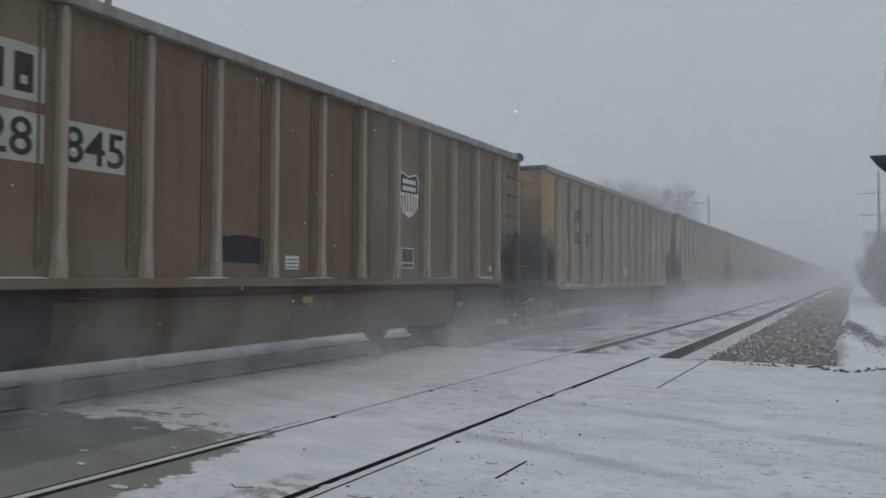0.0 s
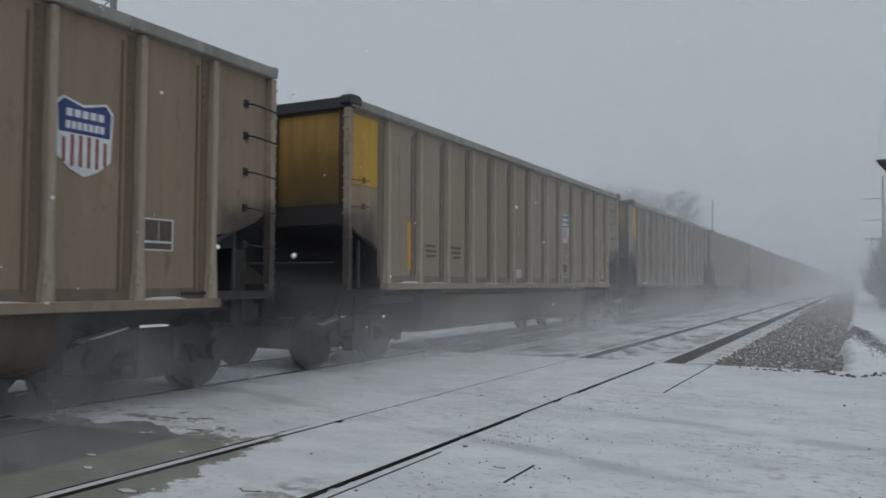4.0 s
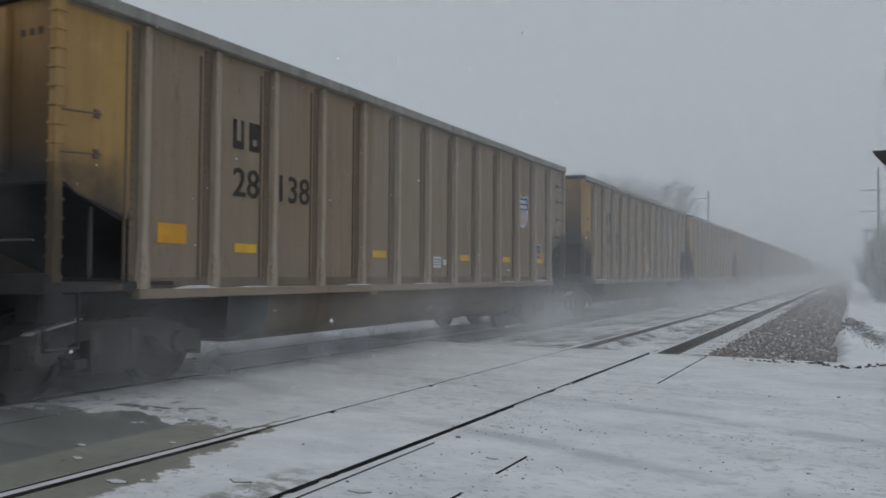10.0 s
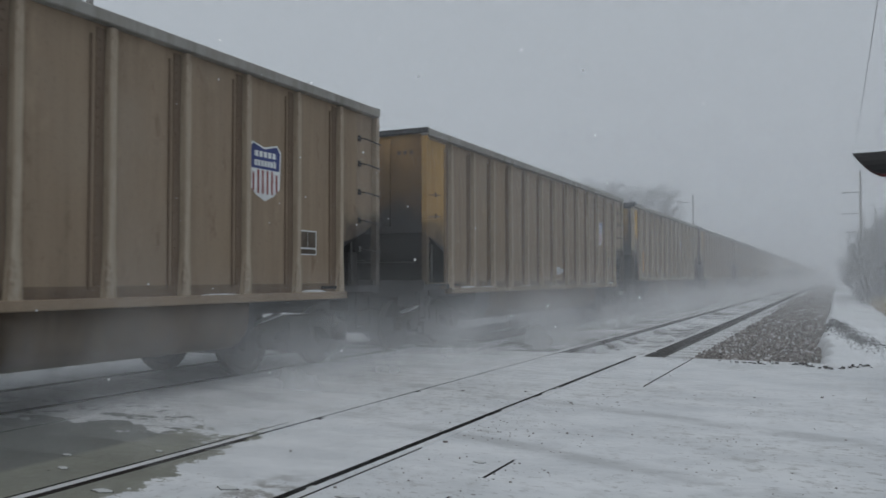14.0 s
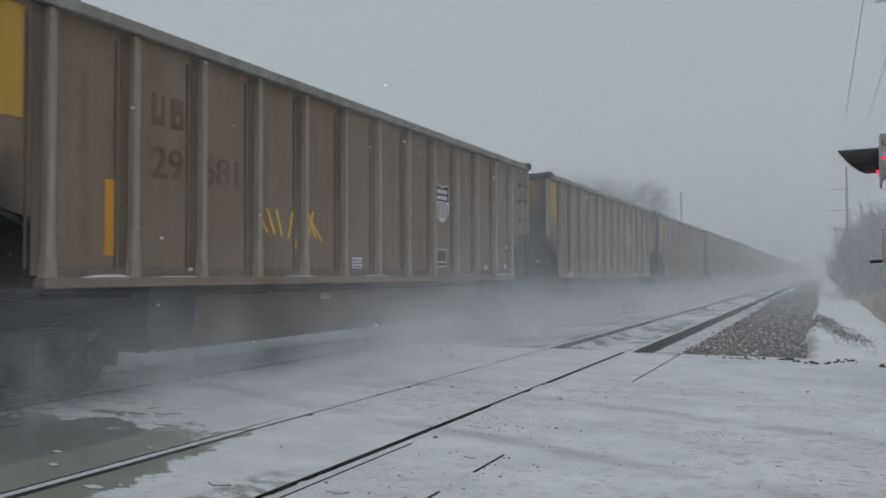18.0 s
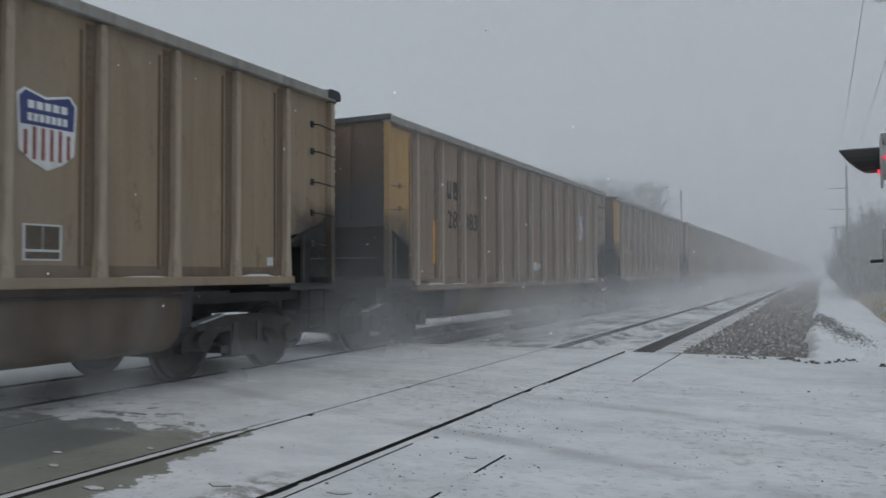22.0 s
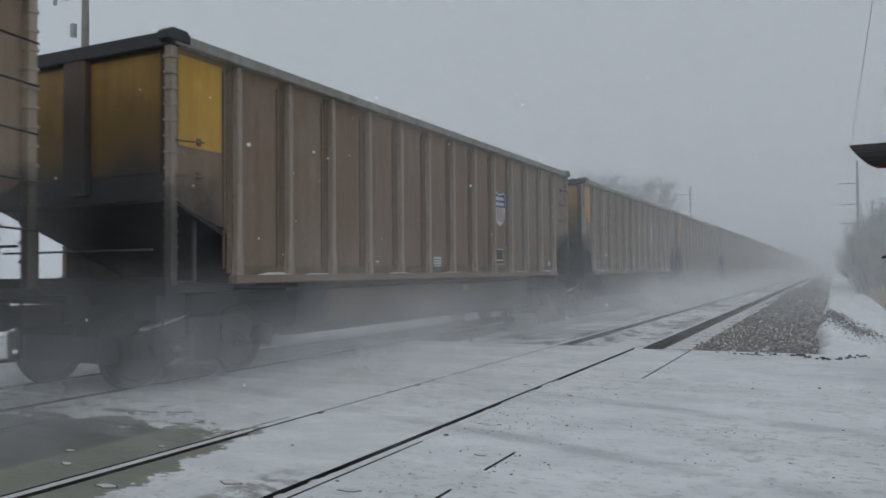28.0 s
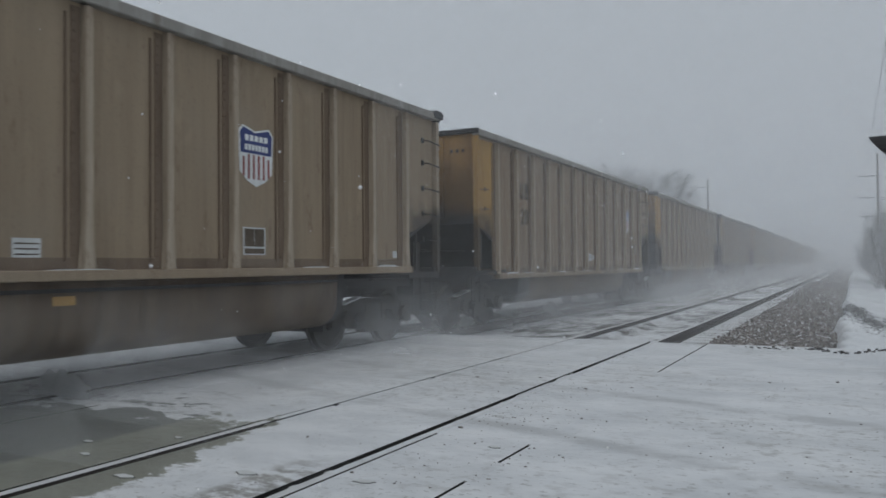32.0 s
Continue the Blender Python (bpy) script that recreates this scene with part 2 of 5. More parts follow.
# ---- snow, road, ballast ----
def snow_material(name, bare, amount, dirt=0.5, wide=0.35):
    """Wind-packed snow over a darker surface: bare shows through in ragged patches; amount: how much of it."""
    m, n, l, b = material(name, 0.85)
    v = coords(n, l)
    big = noise_tex(n, l, coords(n, l, scale=(0.5, 0.22, 1)), wide, 5, 0.65)
    mid = noise_tex(n, l, coords(n, l, scale=(1.0, 0.5, 1)), 2.2, 6, 0.7)
    fine = noise_tex(n, l, v, 16.0, 6, 0.7)
    f = calc(n, l, "ADD", calc(n, l, "MULTIPLY", big, 0.5), calc(n, l, "ADD", calc(n, l, "MULTIPLY", mid, 0.35), calc(n, l, "MULTIPLY", fine, 0.15)))
    white = mixed(n, l, span(n, l, mid, 0.35, 0.7), (0.80, 0.82, 0.84), (0.66, 0.685, 0.71))
    speck = span(n, l, noise_tex(n, l, v, 34.0, 3, 0.5), 0.68, 0.74)
    white = mixed(n, l, calc(n, l, "MULTIPLY", speck, dirt), white, (0.16, 0.14, 0.12))
    under = mixed(n, l, fine, tuple(c * 0.6 for c in bare), tuple(c * 1.4 for c in bare))
    c = mixed(n, l, span(n, l, f, amount - 0.05, amount + 0.06), under, white)
    l.new(c, b.inputs["Base Color"])
    bumped(n, l, b, mid, 0.5, 0.03)
    return m


def road_material():
    """Snow-packed road that is blown bare to wet grey asphalt beside the far track."""
    m, n, l, b = material("snowy_road", 0.7)
    v = coords(n, l)
    p = n.new("ShaderNodeSeparateXYZ")
    l.new(v, p.inputs[0])
    streaks = noise_tex(n, l, coords(n, l, scale=(0.55, 0.9, 1)), 1.6, 7, 0.7)
    fine = noise_tex(n, l, v, 14.0, 7, 0.75)
    big = noise_tex(n, l, v, 0.28, 3)
    mott = noise_tex(n, l, coords(n, l, scale=(0.5, 0.9, 1)), 3.2, 7, 0.72)
    px, py = p.outputs[0], p.outputs[1]
    # blown bare: asphalt beside the far track, and the panels on both sides of the rail
    rag = calc(n, l, "MULTIPLY", calc(n, l, "SUBTRACT", noise_tex(n, l, coords(n, l, scale=(0.8, 0.8, 1)), 1.1, 4, 0.6), 0.5), 2.4)
    reach = calc(n, l, "ADD", py, rag)
    left = calc(n, l, "MULTIPLY", span(n, l, reach, 6.1, 4.6), calc(n, l, "MULTIPLY", span(n, l, px, -7.75, -7.0), span(n, l, px, -4.35, -4.55)))
    limit = calc(n, l, "ADD", px, calc(n, l, "MULTIPLY", span(n, l, py, 3.6, 5.3), 0.35))
    right = calc(n, l, "MULTIPLY", span(n, l, limit, -3.80, -4.30), calc(n, l, "MULTIPLY", span(n, l, px, -4.75, -4.6), span(n, l, reach, 6.3, 4.9)))
    thin = calc(n, l, "MULTIPLY", calc(n, l, "MULTIPLY", span(n, l, px, -4.5, -5.4), span(n, l, py, 7.6, 5.6)), 0.36)
    bare = calc(n, l, "MAXIMUM", calc(n, l, "MAXIMUM", left, right), thin)
    grain = calc(n, l, "ADD", calc(n, l, "MULTIPLY", mott, 0.40), calc(n, l, "ADD", calc(n, l, "MULTIPLY", fine, 0.2), calc(n, l, "MULTIPLY", noise_tex(n, l, coords(n, l, scale=(0.55, 1.0, 1)), 7.5, 4, 0.6), 0.4)))
    keep = calc(n, l, "ADD", calc(n, l, "MULTIPLY", calc(n, l, "SUBTRACT", grain, 0.5), 15.0), calc(n, l, "SUBTRACT", 2.9, calc(n, l, "MULTIPLY", bare, 5.0)))
    # grey tint put into the snow beside the train: its shade plus packed dust
    shade_dust = calc(n, l, "MULTIPLY", span(n, l, px, -4.5, -6.2), span(n, l, py, 16.0, 9.0))
    flecks = span(n, l, noise_tex(n, l, coords(n, l, scale=(1.0, 0.55, 1)), 5.5, 3, 0.5), 0.66, 0.69)
    keep = calc(n, l, "ADD", keep, calc(n, l, "MULTIPLY", flecks, 0.9))
    white = mixed(n, l, span(n, l, streaks, 0.3, 0.72), (0.80, 0.82, 0.84), (0.62, 0.645, 0.67))
    white = mixed(n, l, calc(n, l, "MULTIPLY", span(n, l, big, 0.45, 0.65), 0.25), white, (0.60, 0.61, 0.60))
    speck = span(n, l, noise_tex(n, l, coords(n, l, scale=(1, 0.6, 1)), 24.0, 3, 0.55), 0.69, 0.74)
    white = mixed(n, l, calc(n, l, "MULTIPLY", speck, 0.7), white, (0.12, 0.10, 0.085))
    # a pair of tyre ruts across the tracks
    ruts = None
    for y0 in (7.7, 5.6):
        off = calc(n, l, "ABSOLUTE", calc(n, l, "ADD", calc(n, l, "SUBTRACT", p.outputs[1], y0), calc(n, l, "ADD", calc(n, l, "MULTIPLY", p.outputs[0], 0.33), calc(n, l, "MULTIPLY", big, 0.8))))
        band = span(n, l, off, 0.22, 0.04)
        ruts = band if ruts is None else calc(n, l, "MAXIMUM", ruts, band)
    white = mixed(n, l, calc(n, l, "MULTIPLY", ruts, calc(n, l, "MULTIPLY", span(n, l, streaks, 0.3, 0.6), 0.6)), white, (0.43, 0.445, 0.455))
    clods = noise_tex(n, l, coords(n, l, scale=(0.8, 1.0, 1)), 6.0, 5, 0.62)
    crumbs = noise_tex(n, l, coords(n, l, scale=(0.7, 1.1, 1)), 17.0, 5, 0.68)
    worn = calc(n, l, "MULTIPLY", span(n, l, big, 0.36, 0.62), 0.75)
    white = mixed(n, l, calc(n, l, "MULTIPLY", span(n, l, clods, 0.50, 0.68), worn), white, (0.44, 0.445, 0.44))
    white = mixed(n, l, calc(n, l, "MULTIPLY", span(n, l, crumbs, 0.575, 0.64), calc(n, l, "ADD", calc(n, l, "MULTIPLY", worn, 0.65), 0.18)), white, (0.30, 0.30, 0.29))
    white = mixed(n, l, calc(n, l, "MULTIPLY", span(n, l, crumbs, 0.36, 0.26), 0.5), white, (0.88, 0.89, 0.90))
    wet = noise_tex(n, l, coords(n, l, scale=(0.7, 1.2, 1)), 1.7, 6, 0.65)
    asphalt = mixed(n, l, calc(n, l, "ADD", calc(n, l, "MULTIPLY", fine, 0.6), calc(n, l, "MULTIPLY", wet, 0.4)), (0.06, 0.064, 0.06), (0.27, 0.284, 0.27))
    conc = calc(n, l, "MULTIPLY", span(n, l, p.outputs[0], -5.30, -5.2, False), span(n, l, p.outputs[0], -3.5, -3.6, False))
    asphalt = mixed(n, l, conc, asphalt, mixed(n, l, calc(n, l, "ADD", calc(n, l, "MULTIPLY", fine, 0.5), calc(n, l, "MULTIPLY", wet, 0.5)), (0.08, 0.083, 0.064), (0.44, 0.45, 0.39)))
    white = mixed(n, l, calc(n, l, "MULTIPLY", shade_dust, 0.30), white, (0.36, 0.365, 0.37))
    timber = calc(n, l, "MULTIPLY", calc(n, l, "MULTIPLY", span(n, l, px, -3.55, -3.4), span(n, l, px, -3.1, -3.13)), span(n, l, reach, 4.6, 3.9))
    c = mixed(n, l, span(n, l, keep, 0.26, 0.66), asphalt, white)
    c = mixed(n, l, calc(n, l, "MULTIPLY", timber, calc(n, l, "MULTIPLY", span(n, l, grain, 0.47, 0.56), 0.7)), c, mixed(n, l, fine, (0.10, 0.088, 0.07), (0.22, 0.20, 0.165)))
    l.new(c, b.inputs["Base Color"])
    l.new(ramp(n, l, keep, [(0.3, (0.45, 0.45, 0.45)), (0.6, (0.85, 0.85, 0.85))]), b.inputs["Roughness"])
    bumped(n, l, b, calc(n, l, "ADD", streaks, calc(n, l, "MULTIPLY", fine, 0.4)), 0.5, 0.03)
    return m


M["road"] = road_material()
M["edge"] = plain("wet_black_joint", (0.02, 0.021, 0.02), 0.6)
M["snow"] = snow_material("drifted_snow", (0.12, 0.11, 0.09), 0.40, 0.3)
M["trackbed"] = snow_material("snowy_ballast", (0.10, 0.095, 0.09), 0.47, 1.0, 1.1)
M["gravel"] = plain("crushed_ballast", (0.165, 0.148, 0.136), 0.85, 0, 0.6, 14, 0.8)
# pale colour stands for snow dust and the sky mirrored in polished steel
M["rail_head"] = plain("snowy_sheen_rail_head", (0.66, 0.67, 0.68), 0.5, 0.15, 0.15)
M["rail"] = plain("rusty_rail_steel", (0.045, 0.038, 0.034), 0.7, 0.3, 0.4)
M["tie"] = snow_material("snowy_timber_tie", (0.09, 0.075, 0.06), 0.44, 0.6, 1.2)
M["rubble"] = plain("dark_frozen_clods", (0.05, 0.046, 0.042), 0.9, 0, 0.4, 10)
RAILS = (-3.0, -4.52, -7.48, -9.0)
ROAD_END = 13.7


def verge_line(y):
    """Where the drifted snow begins beside the ballast: a ragged line."""
    return -0.42 + 0.20 * noise.noise((y * 0.45, 3.1, 0)) + 0.16 * noise.noise((y * 1.5, 7.7, 0)) + 0.10 * noise.noise((y * 4.0, 1.3, 0))


def ground_height(x, y):
    d = max(0.0, y - ROAD_END - 0.2)
    side = min(1.0, max(0.0, (x + 0.6) / 3.0)) + min(1.0, max(0.0, (-11.5 - x) / 3.0))
    z = -0.22 - 0.28 * min(1.0, d / 4.0) * min(1.0, side)
    z = z + 0.09 * noise.noise((x * 0.45, y * 0.25, 0)) * min(1.0, side + 0.2) if y > -20 else z
    if d > 0 and x > -6:
        over = (x - verge_line(y)) / 0.22
        return z if over > 1 else -0.95 if over < 0 else -0.95 + (z + 0.95) * over ** 0.6
    return -0.95 if d > 0 and x > -12.2 else z


def grid_sheet(name, xs, ys, height, mat):
    me = bpy.data.meshes.new(name)
    me.from_pydata([(x, y, height(x, y)) for y in ys for x in xs], [], [(j * len(xs) + i, j * len(xs) + i + 1, (j + 1) * len(xs) + i + 1, (j + 1) * len(xs) + i) for j in range(len(ys) - 1) for i in range(len(xs) - 1)])
    me.materials.append(mat)
    return smooth(new(name, me))


xs = [-1500, -400, -120, -60, -35, -25, -18] + [-14 + 0.5 * i for i in range(25)] + [-1.6 + 0.07 * i for i in range(30)] + [0.6 + 0.35 * i for i in range(46)] + [20, 28, 45, 90, 300, 1500]
ys = [-1500, -300, -60, -20, -5, 5, 10] + [13 + 0.16 * i for i in range(170)] + [40.5, 42] + [44 + 3 * i for i in range(30)] + [150, 200, 300, 600, 1500]
tagged(grid_sheet("ground", xs, ys, ground_height, M["snow"]), "wind-drifted snow over grass beside the railway", "ground", kind="structure")

# the road: strips of paving between the rails, with open flangeways
road = tagged(new("road"), "snow-packed level crossing with rails set flush in it", "road", kind="structure")
strips = [(-2.14, 14.0), (-2.958, -2.165), (-4.43, -3.125), (-6.60, -4.62), (-7.438, -6.62), (-8.905, -7.572), (-30.0, -9.042)]
for i, (x0, x1) in enumerate(strips):
    end = ROAD_END + (0.0, -0.05, 0.1, 0.0, 0.0, 0.0, 0.0)[i]
    slab = part("paving" if i in (0, 6) else "crossing_panel", Shape().box(x0, x1, -14.0, end, -0.25, -0.012), M["road"], road)
    slab.data.materials.append(M["edge"])
    for f in slab.data.polygons:
        if abs(f.normal.x) > 0.5:
            f.material_index = 1


# drifted snow that fills most of the joints and flangeways
FILL = [(-2.20, -2.10, 5.55, 9.9, -0.0105), (-2.20, -2.10, -14, 3.9, -0.0105), (-2.20, -2.10, 4.45, 4.95, -0.0105), (-4.49, -4.395, 5.3, 6.3, -0.014), (-4.49, -4.39, 6.4, 8.3, -0.0105), (-4.49, -4.39, 8.4, 13.7, -0.0105), (-4.66, -4.55, 5.3, 5.9, -0.016), (-4.66, -4.55, 6.05, 13.7, -0.0105), (-6.625, -6.595, 6.2, 13.7, -0.013), (-3.10, -3.08, 7.6, 8.6, -0.02), (-8.97, -8.90, -14, 13.7, -0.02), (-2.968, -2.955, 5.6, 13.7, -0.004), (-7.45, -7.43, 2, 13.7, -0.02), (-4.556, -4.484, 5.4, 6.9, 0.002), (-4.556, -4.484, 7.0, 10.6, 0.002), (-3.02, -2.975, 4.2, 13.5, 0.002), (-3.12, -3.04, 8.9, 9.3, -0.022), (-6.64, -6.57, 5.4, 13.7, -0.0105), (-7.575, -7.51, 6.2, 13.7, -0.0105)]
for x0, x1, y0, y1, z in FILL:
    part("drift", Shape().box(x0, x1, y0, y1, -0.2, z), M["road"], road)


def flangeway_crumbs(seed):
    """Lumps of snow fallen into the open groove."""
    r, s = random.Random(seed), Shape()
    y = 3.4
    while y < 13.5:
        ln, x, w = r.uniform(0.02, 0.10), r.uniform(-3.115, -3.05), r.uniform(0.005, 0.018)
        s.prism([(x - w, y), (x + w * 0.4, y + ln * 0.2), (x + w, y + ln * 0.6), (x, y + ln), (x - w * 0.8, y + ln * 0.7)], -0.2, r.uniform(-0.07, -0.02), "z")
        y += r.uniform(0.03, 0.35)
    return s


part("groove_snow", flangeway_crumbs(6), M["white"], road)


def ragged_edge(seed):
    """Dark clumps crumbled off the pavement's edge, in groups with gaps between them."""
    r, s = random.Random(seed), Shape()
    groups = [(-1.35, 13.30, 16, 0.22), (-1.0, 13.36, 14, 0.2), (-0.58, 13.38, 8, 0.08), (-0.36, 13.2, 7, 0.09), (-0.12, 13.06, 8, 0.07), (0.06, 13.12, 7, 0.05), (0.22, 13.4, 5, 0.05), (0.35, 13.5, 6, 0.06), (0.8, 12.9, 9, 0.15), (1.5, 13.2, 12, 0.25), (2.6, 13.1, 14, 0.4), (4.0, 13.0, 14, 0.5)]
    for gx, gy, count, wide in groups:
        for _ in range(count):
            x, y, k, a = gx + r.gauss(0, wide * 0.8), gy + r.gauss(0, 0.09), r.uniform(0.006, 0.022) * (1.6 if r.random() < 0.15 else 1), r.uniform(0, 6.28)
            o = [(x + 1.4 * k * q * math.cos(a + t), y + k * q * math.sin(a + t)) for t, q in ((0, 1.2), (1.1, 0.8), (2.3, 1.1), (3.3, 0.7), (4.4, 1.0), (5.4, 0.75))]
            s.prism(o, -0.03, -0.012 + k * r.uniform(0.7, 1.4), "z")
    return s


part("edge_rubble", ragged_edge(4), M["rubble"], road, "dark clumps along the pavement edge")

# tracks
RAIL_PROFILE = [(-0.07, -0.18), (0.07, -0.18), (0.07, -0.165), (0.012, -0.14), (0.012, -0.045), (0.036, -0.035), (0.036, -0.004), (0.028, 0.0), (-0.028, 0.0), (-0.036, -0.004), (-0.036, -0.035), (-0.012, -0.045), (-0.012, -0.14), (-0.07, -0.165)]
rail_mesh = Shape().prism([(-x, z) for x, z in RAIL_PROFILE], -20.0, 600.0, "y").mesh("rail", M["rail"])
rail_mesh.materials.append(M["rail_head"])
for f in rail_mesh.polygons:
    if f.normal.z > 0.6 and f.center.z > -0.02:
        f.material_index = 1
dull_rail_mesh = Shape().prism([(-x, z) for x, z in RAIL_PROFILE], -20.0, 600.0, "y").mesh("rail", M["rail"])
tie_mesh = Shape().box(-1.3, 1.3, -0.11, 0.11, -0.36, -0.175).mesh("tie", M["tie"], 0.012)
for name, centre, label in (("near_track", -3.76, "snowy railway track on timber ties"), ("far_track", -8.24, "railway track that carries the train")):
    tr = tagged(new(name), label, "railway track", kind="structure")
    for dx in (-0.76, 0.76):
        put("rail", rail_mesh if centre > -5 else dull_rail_mesh, tr, pose(centre + dx, 0, 0))
    for i in range(180):
        put("tie", tie_mesh, tr, pose(centre + random.uniform(-0.04, 0.04), ROAD_END + 0.45 + 0.54 * i, random.uniform(-0.008, 0.004), 0, 0, random.uniform(-1, 1)))

# ballast: a shouldered bed with loose stones on it
bed = Shape().prism([(-12.3, -0.9), (-11.0, -0.23), (-1.7, -0.23), (-0.75, -0.33), (-0.1, -0.75)], ROAD_END - 0.02, 600.0, "y")
tagged(part("ballast_bed", bed, M["gravel"]), "grey crushed-stone ballast bed under the tracks", "ballast", kind="structure")
snow_strip = Shape().prism([(-11.0, -0.26), (-11.0, -0.205), (-10.0, -0.19), (-6.4, -0.19), (-4.9, -0.17), (-4.56, -0.09), (-4.44, -0.10), (-4.1, -0.166), (-3.2, -0.166), (-3.06, -0.15), (-2.94, -0.20), (-2.6, -0.27)], ROAD_END, 600.0, "y")
tagged(part("snow_between_rails", snow_strip, M["trackbed"]), "snow blown over ballast between the rails", "snow", kind="structure")


def loose_stones(seed, n):
    r, s = random.Random(seed), Shape()
    for i in range(n):
        y = ROAD_END + 0.02 + 52.0 * r.random() ** 1.45
        x = r.uniform(-2.72, -0.32) + r.gauss(0, 0.13)
        z = -0.225 if x < -1.9 else (-0.225 - 0.08 * (x + 1.9) / 1.15 if x < -0.75 else -0.31 - 0.7 * (x + 0.75))
        k, o, a = r.uniform(0.018, 0.05) * (1 + (y - ROAD_END) * 0.02), len(s.v), r.uniform(0, 6.28)
        ca, sa = math.cos(a) * k, math.sin(a) * k
        h = k * r.uniform(0.5, 1.1)
        s.v += [(x + ca, y + sa, z), (x - sa * 0.8, y + ca * 0.8, z + 0.2 * h), (x - ca, y - sa, z), (x + sa * 0.9, y - ca * 0.9, z + 0.3 * h), (x + 0.3 * ca, y + 0.2 * sa, z + h), (x - 0.4 * ca, y + 0.3 * ca, z + 0.85 * h)]
        s.f += [(o, o + 1, o + 4), (o + 1, o + 5, o + 4), (o + 1, o + 2, o + 5), (o + 2, o + 3, o + 5), (o + 3, o + 4, o + 5), (o + 3, o, o + 4)]
    return s


def island_stone():
    m, n, l, b = material("loose_ballast_stone", 0.85)
    g = n.new("ShaderNodeNewGeometry")
    l.new(ramp(n, l, g.outputs["Random Per Island"], [(0.0, (0.07, 0.062, 0.056)), (0.5, (0.175, 0.157, 0.145)), (0.85, (0.31, 0.28, 0.26)), (1.0, (0.68, 0.69, 0.70))]), b.inputs["Base Color"])
    return m


M["loose"] = island_stone()
tagged(part("ballast_stones", loose_stones(3, 26000), M["loose"]), "loose grey crushed stones beside the rail", "stones", kind="stuff")


# ---- coal cars ----
LENGTH, SPEED, FIRST = 16.5, 22.802, 9.14
HALF, SIDE, SILL, TOP = 7.37, 1.6, 1.30, 4.08
POST, PITCH = 6.27, 1.045


def side_sheet(post_y, sill):
    """One side's plate, with the cut-away corners above the trucks."""
    o = [(-post_y, sill), (post_y, sill), (post_y, 1.86), (post_y + 0.35, 1.93), (post_y + 0.8, 2.08), (HALF - 0.05, 2.22), (HALF - 0.05, 3.95), (-HALF + 0.05, 3.95), (-HALF + 0.05, 2.22), (-post_y - 0.8, 2.08), (-post_y - 0.35, 1.93), (-post_y, 1.86)]
    return Shape().prism(o, SIDE - 0.10, SIDE - 0.085, "x")


def mirrored(me, name):
    b = bmesh.new()
    b.from_mesh(me)
    bmesh.ops.scale(b, verts=b.verts, vec=(-1, 1, 1))
    bmesh.ops.reverse_faces(b, faces=b.faces)
    out = bpy.data.meshes.new(name)
    b.to_mesh(out)
    b.free()
    out.materials.append(me.materials[0])
    return out


def tub_shape(top, ys_, lift):
    """A length of the bathtub bottom, rounded under; lift: how far its underside is swept up at each station."""
    s, prof = Shape(), []
    for i in range(9):
        a = math.pi / 2 * i / 8
        prof.append((1.42 - 0.42 * (1 - math.cos(a)), 0.80 - 0.38 * math.sin(a)))
    ring = [(1.45, top)] + prof
    ring = ring + [(-x, z) for x, z in reversed(ring)]
    k = len(ring)
    for y, up in zip(ys_, lift):
        s.v += [(x, y, max(z, 0.42 + up) if z < top else z) for x, z in ring]
    for j in range(len(ys_) - 1):
        s.f += [(j * k + i, j * k + (i + 1) % k, (j + 1) * k + (i + 1) % k, (j + 1) * k + i) for i in range(k)]
    s.f += [tuple(range(k)), tuple(reversed(range((len(ys_) - 1) * k, len(ys_) * k)))]
    return s


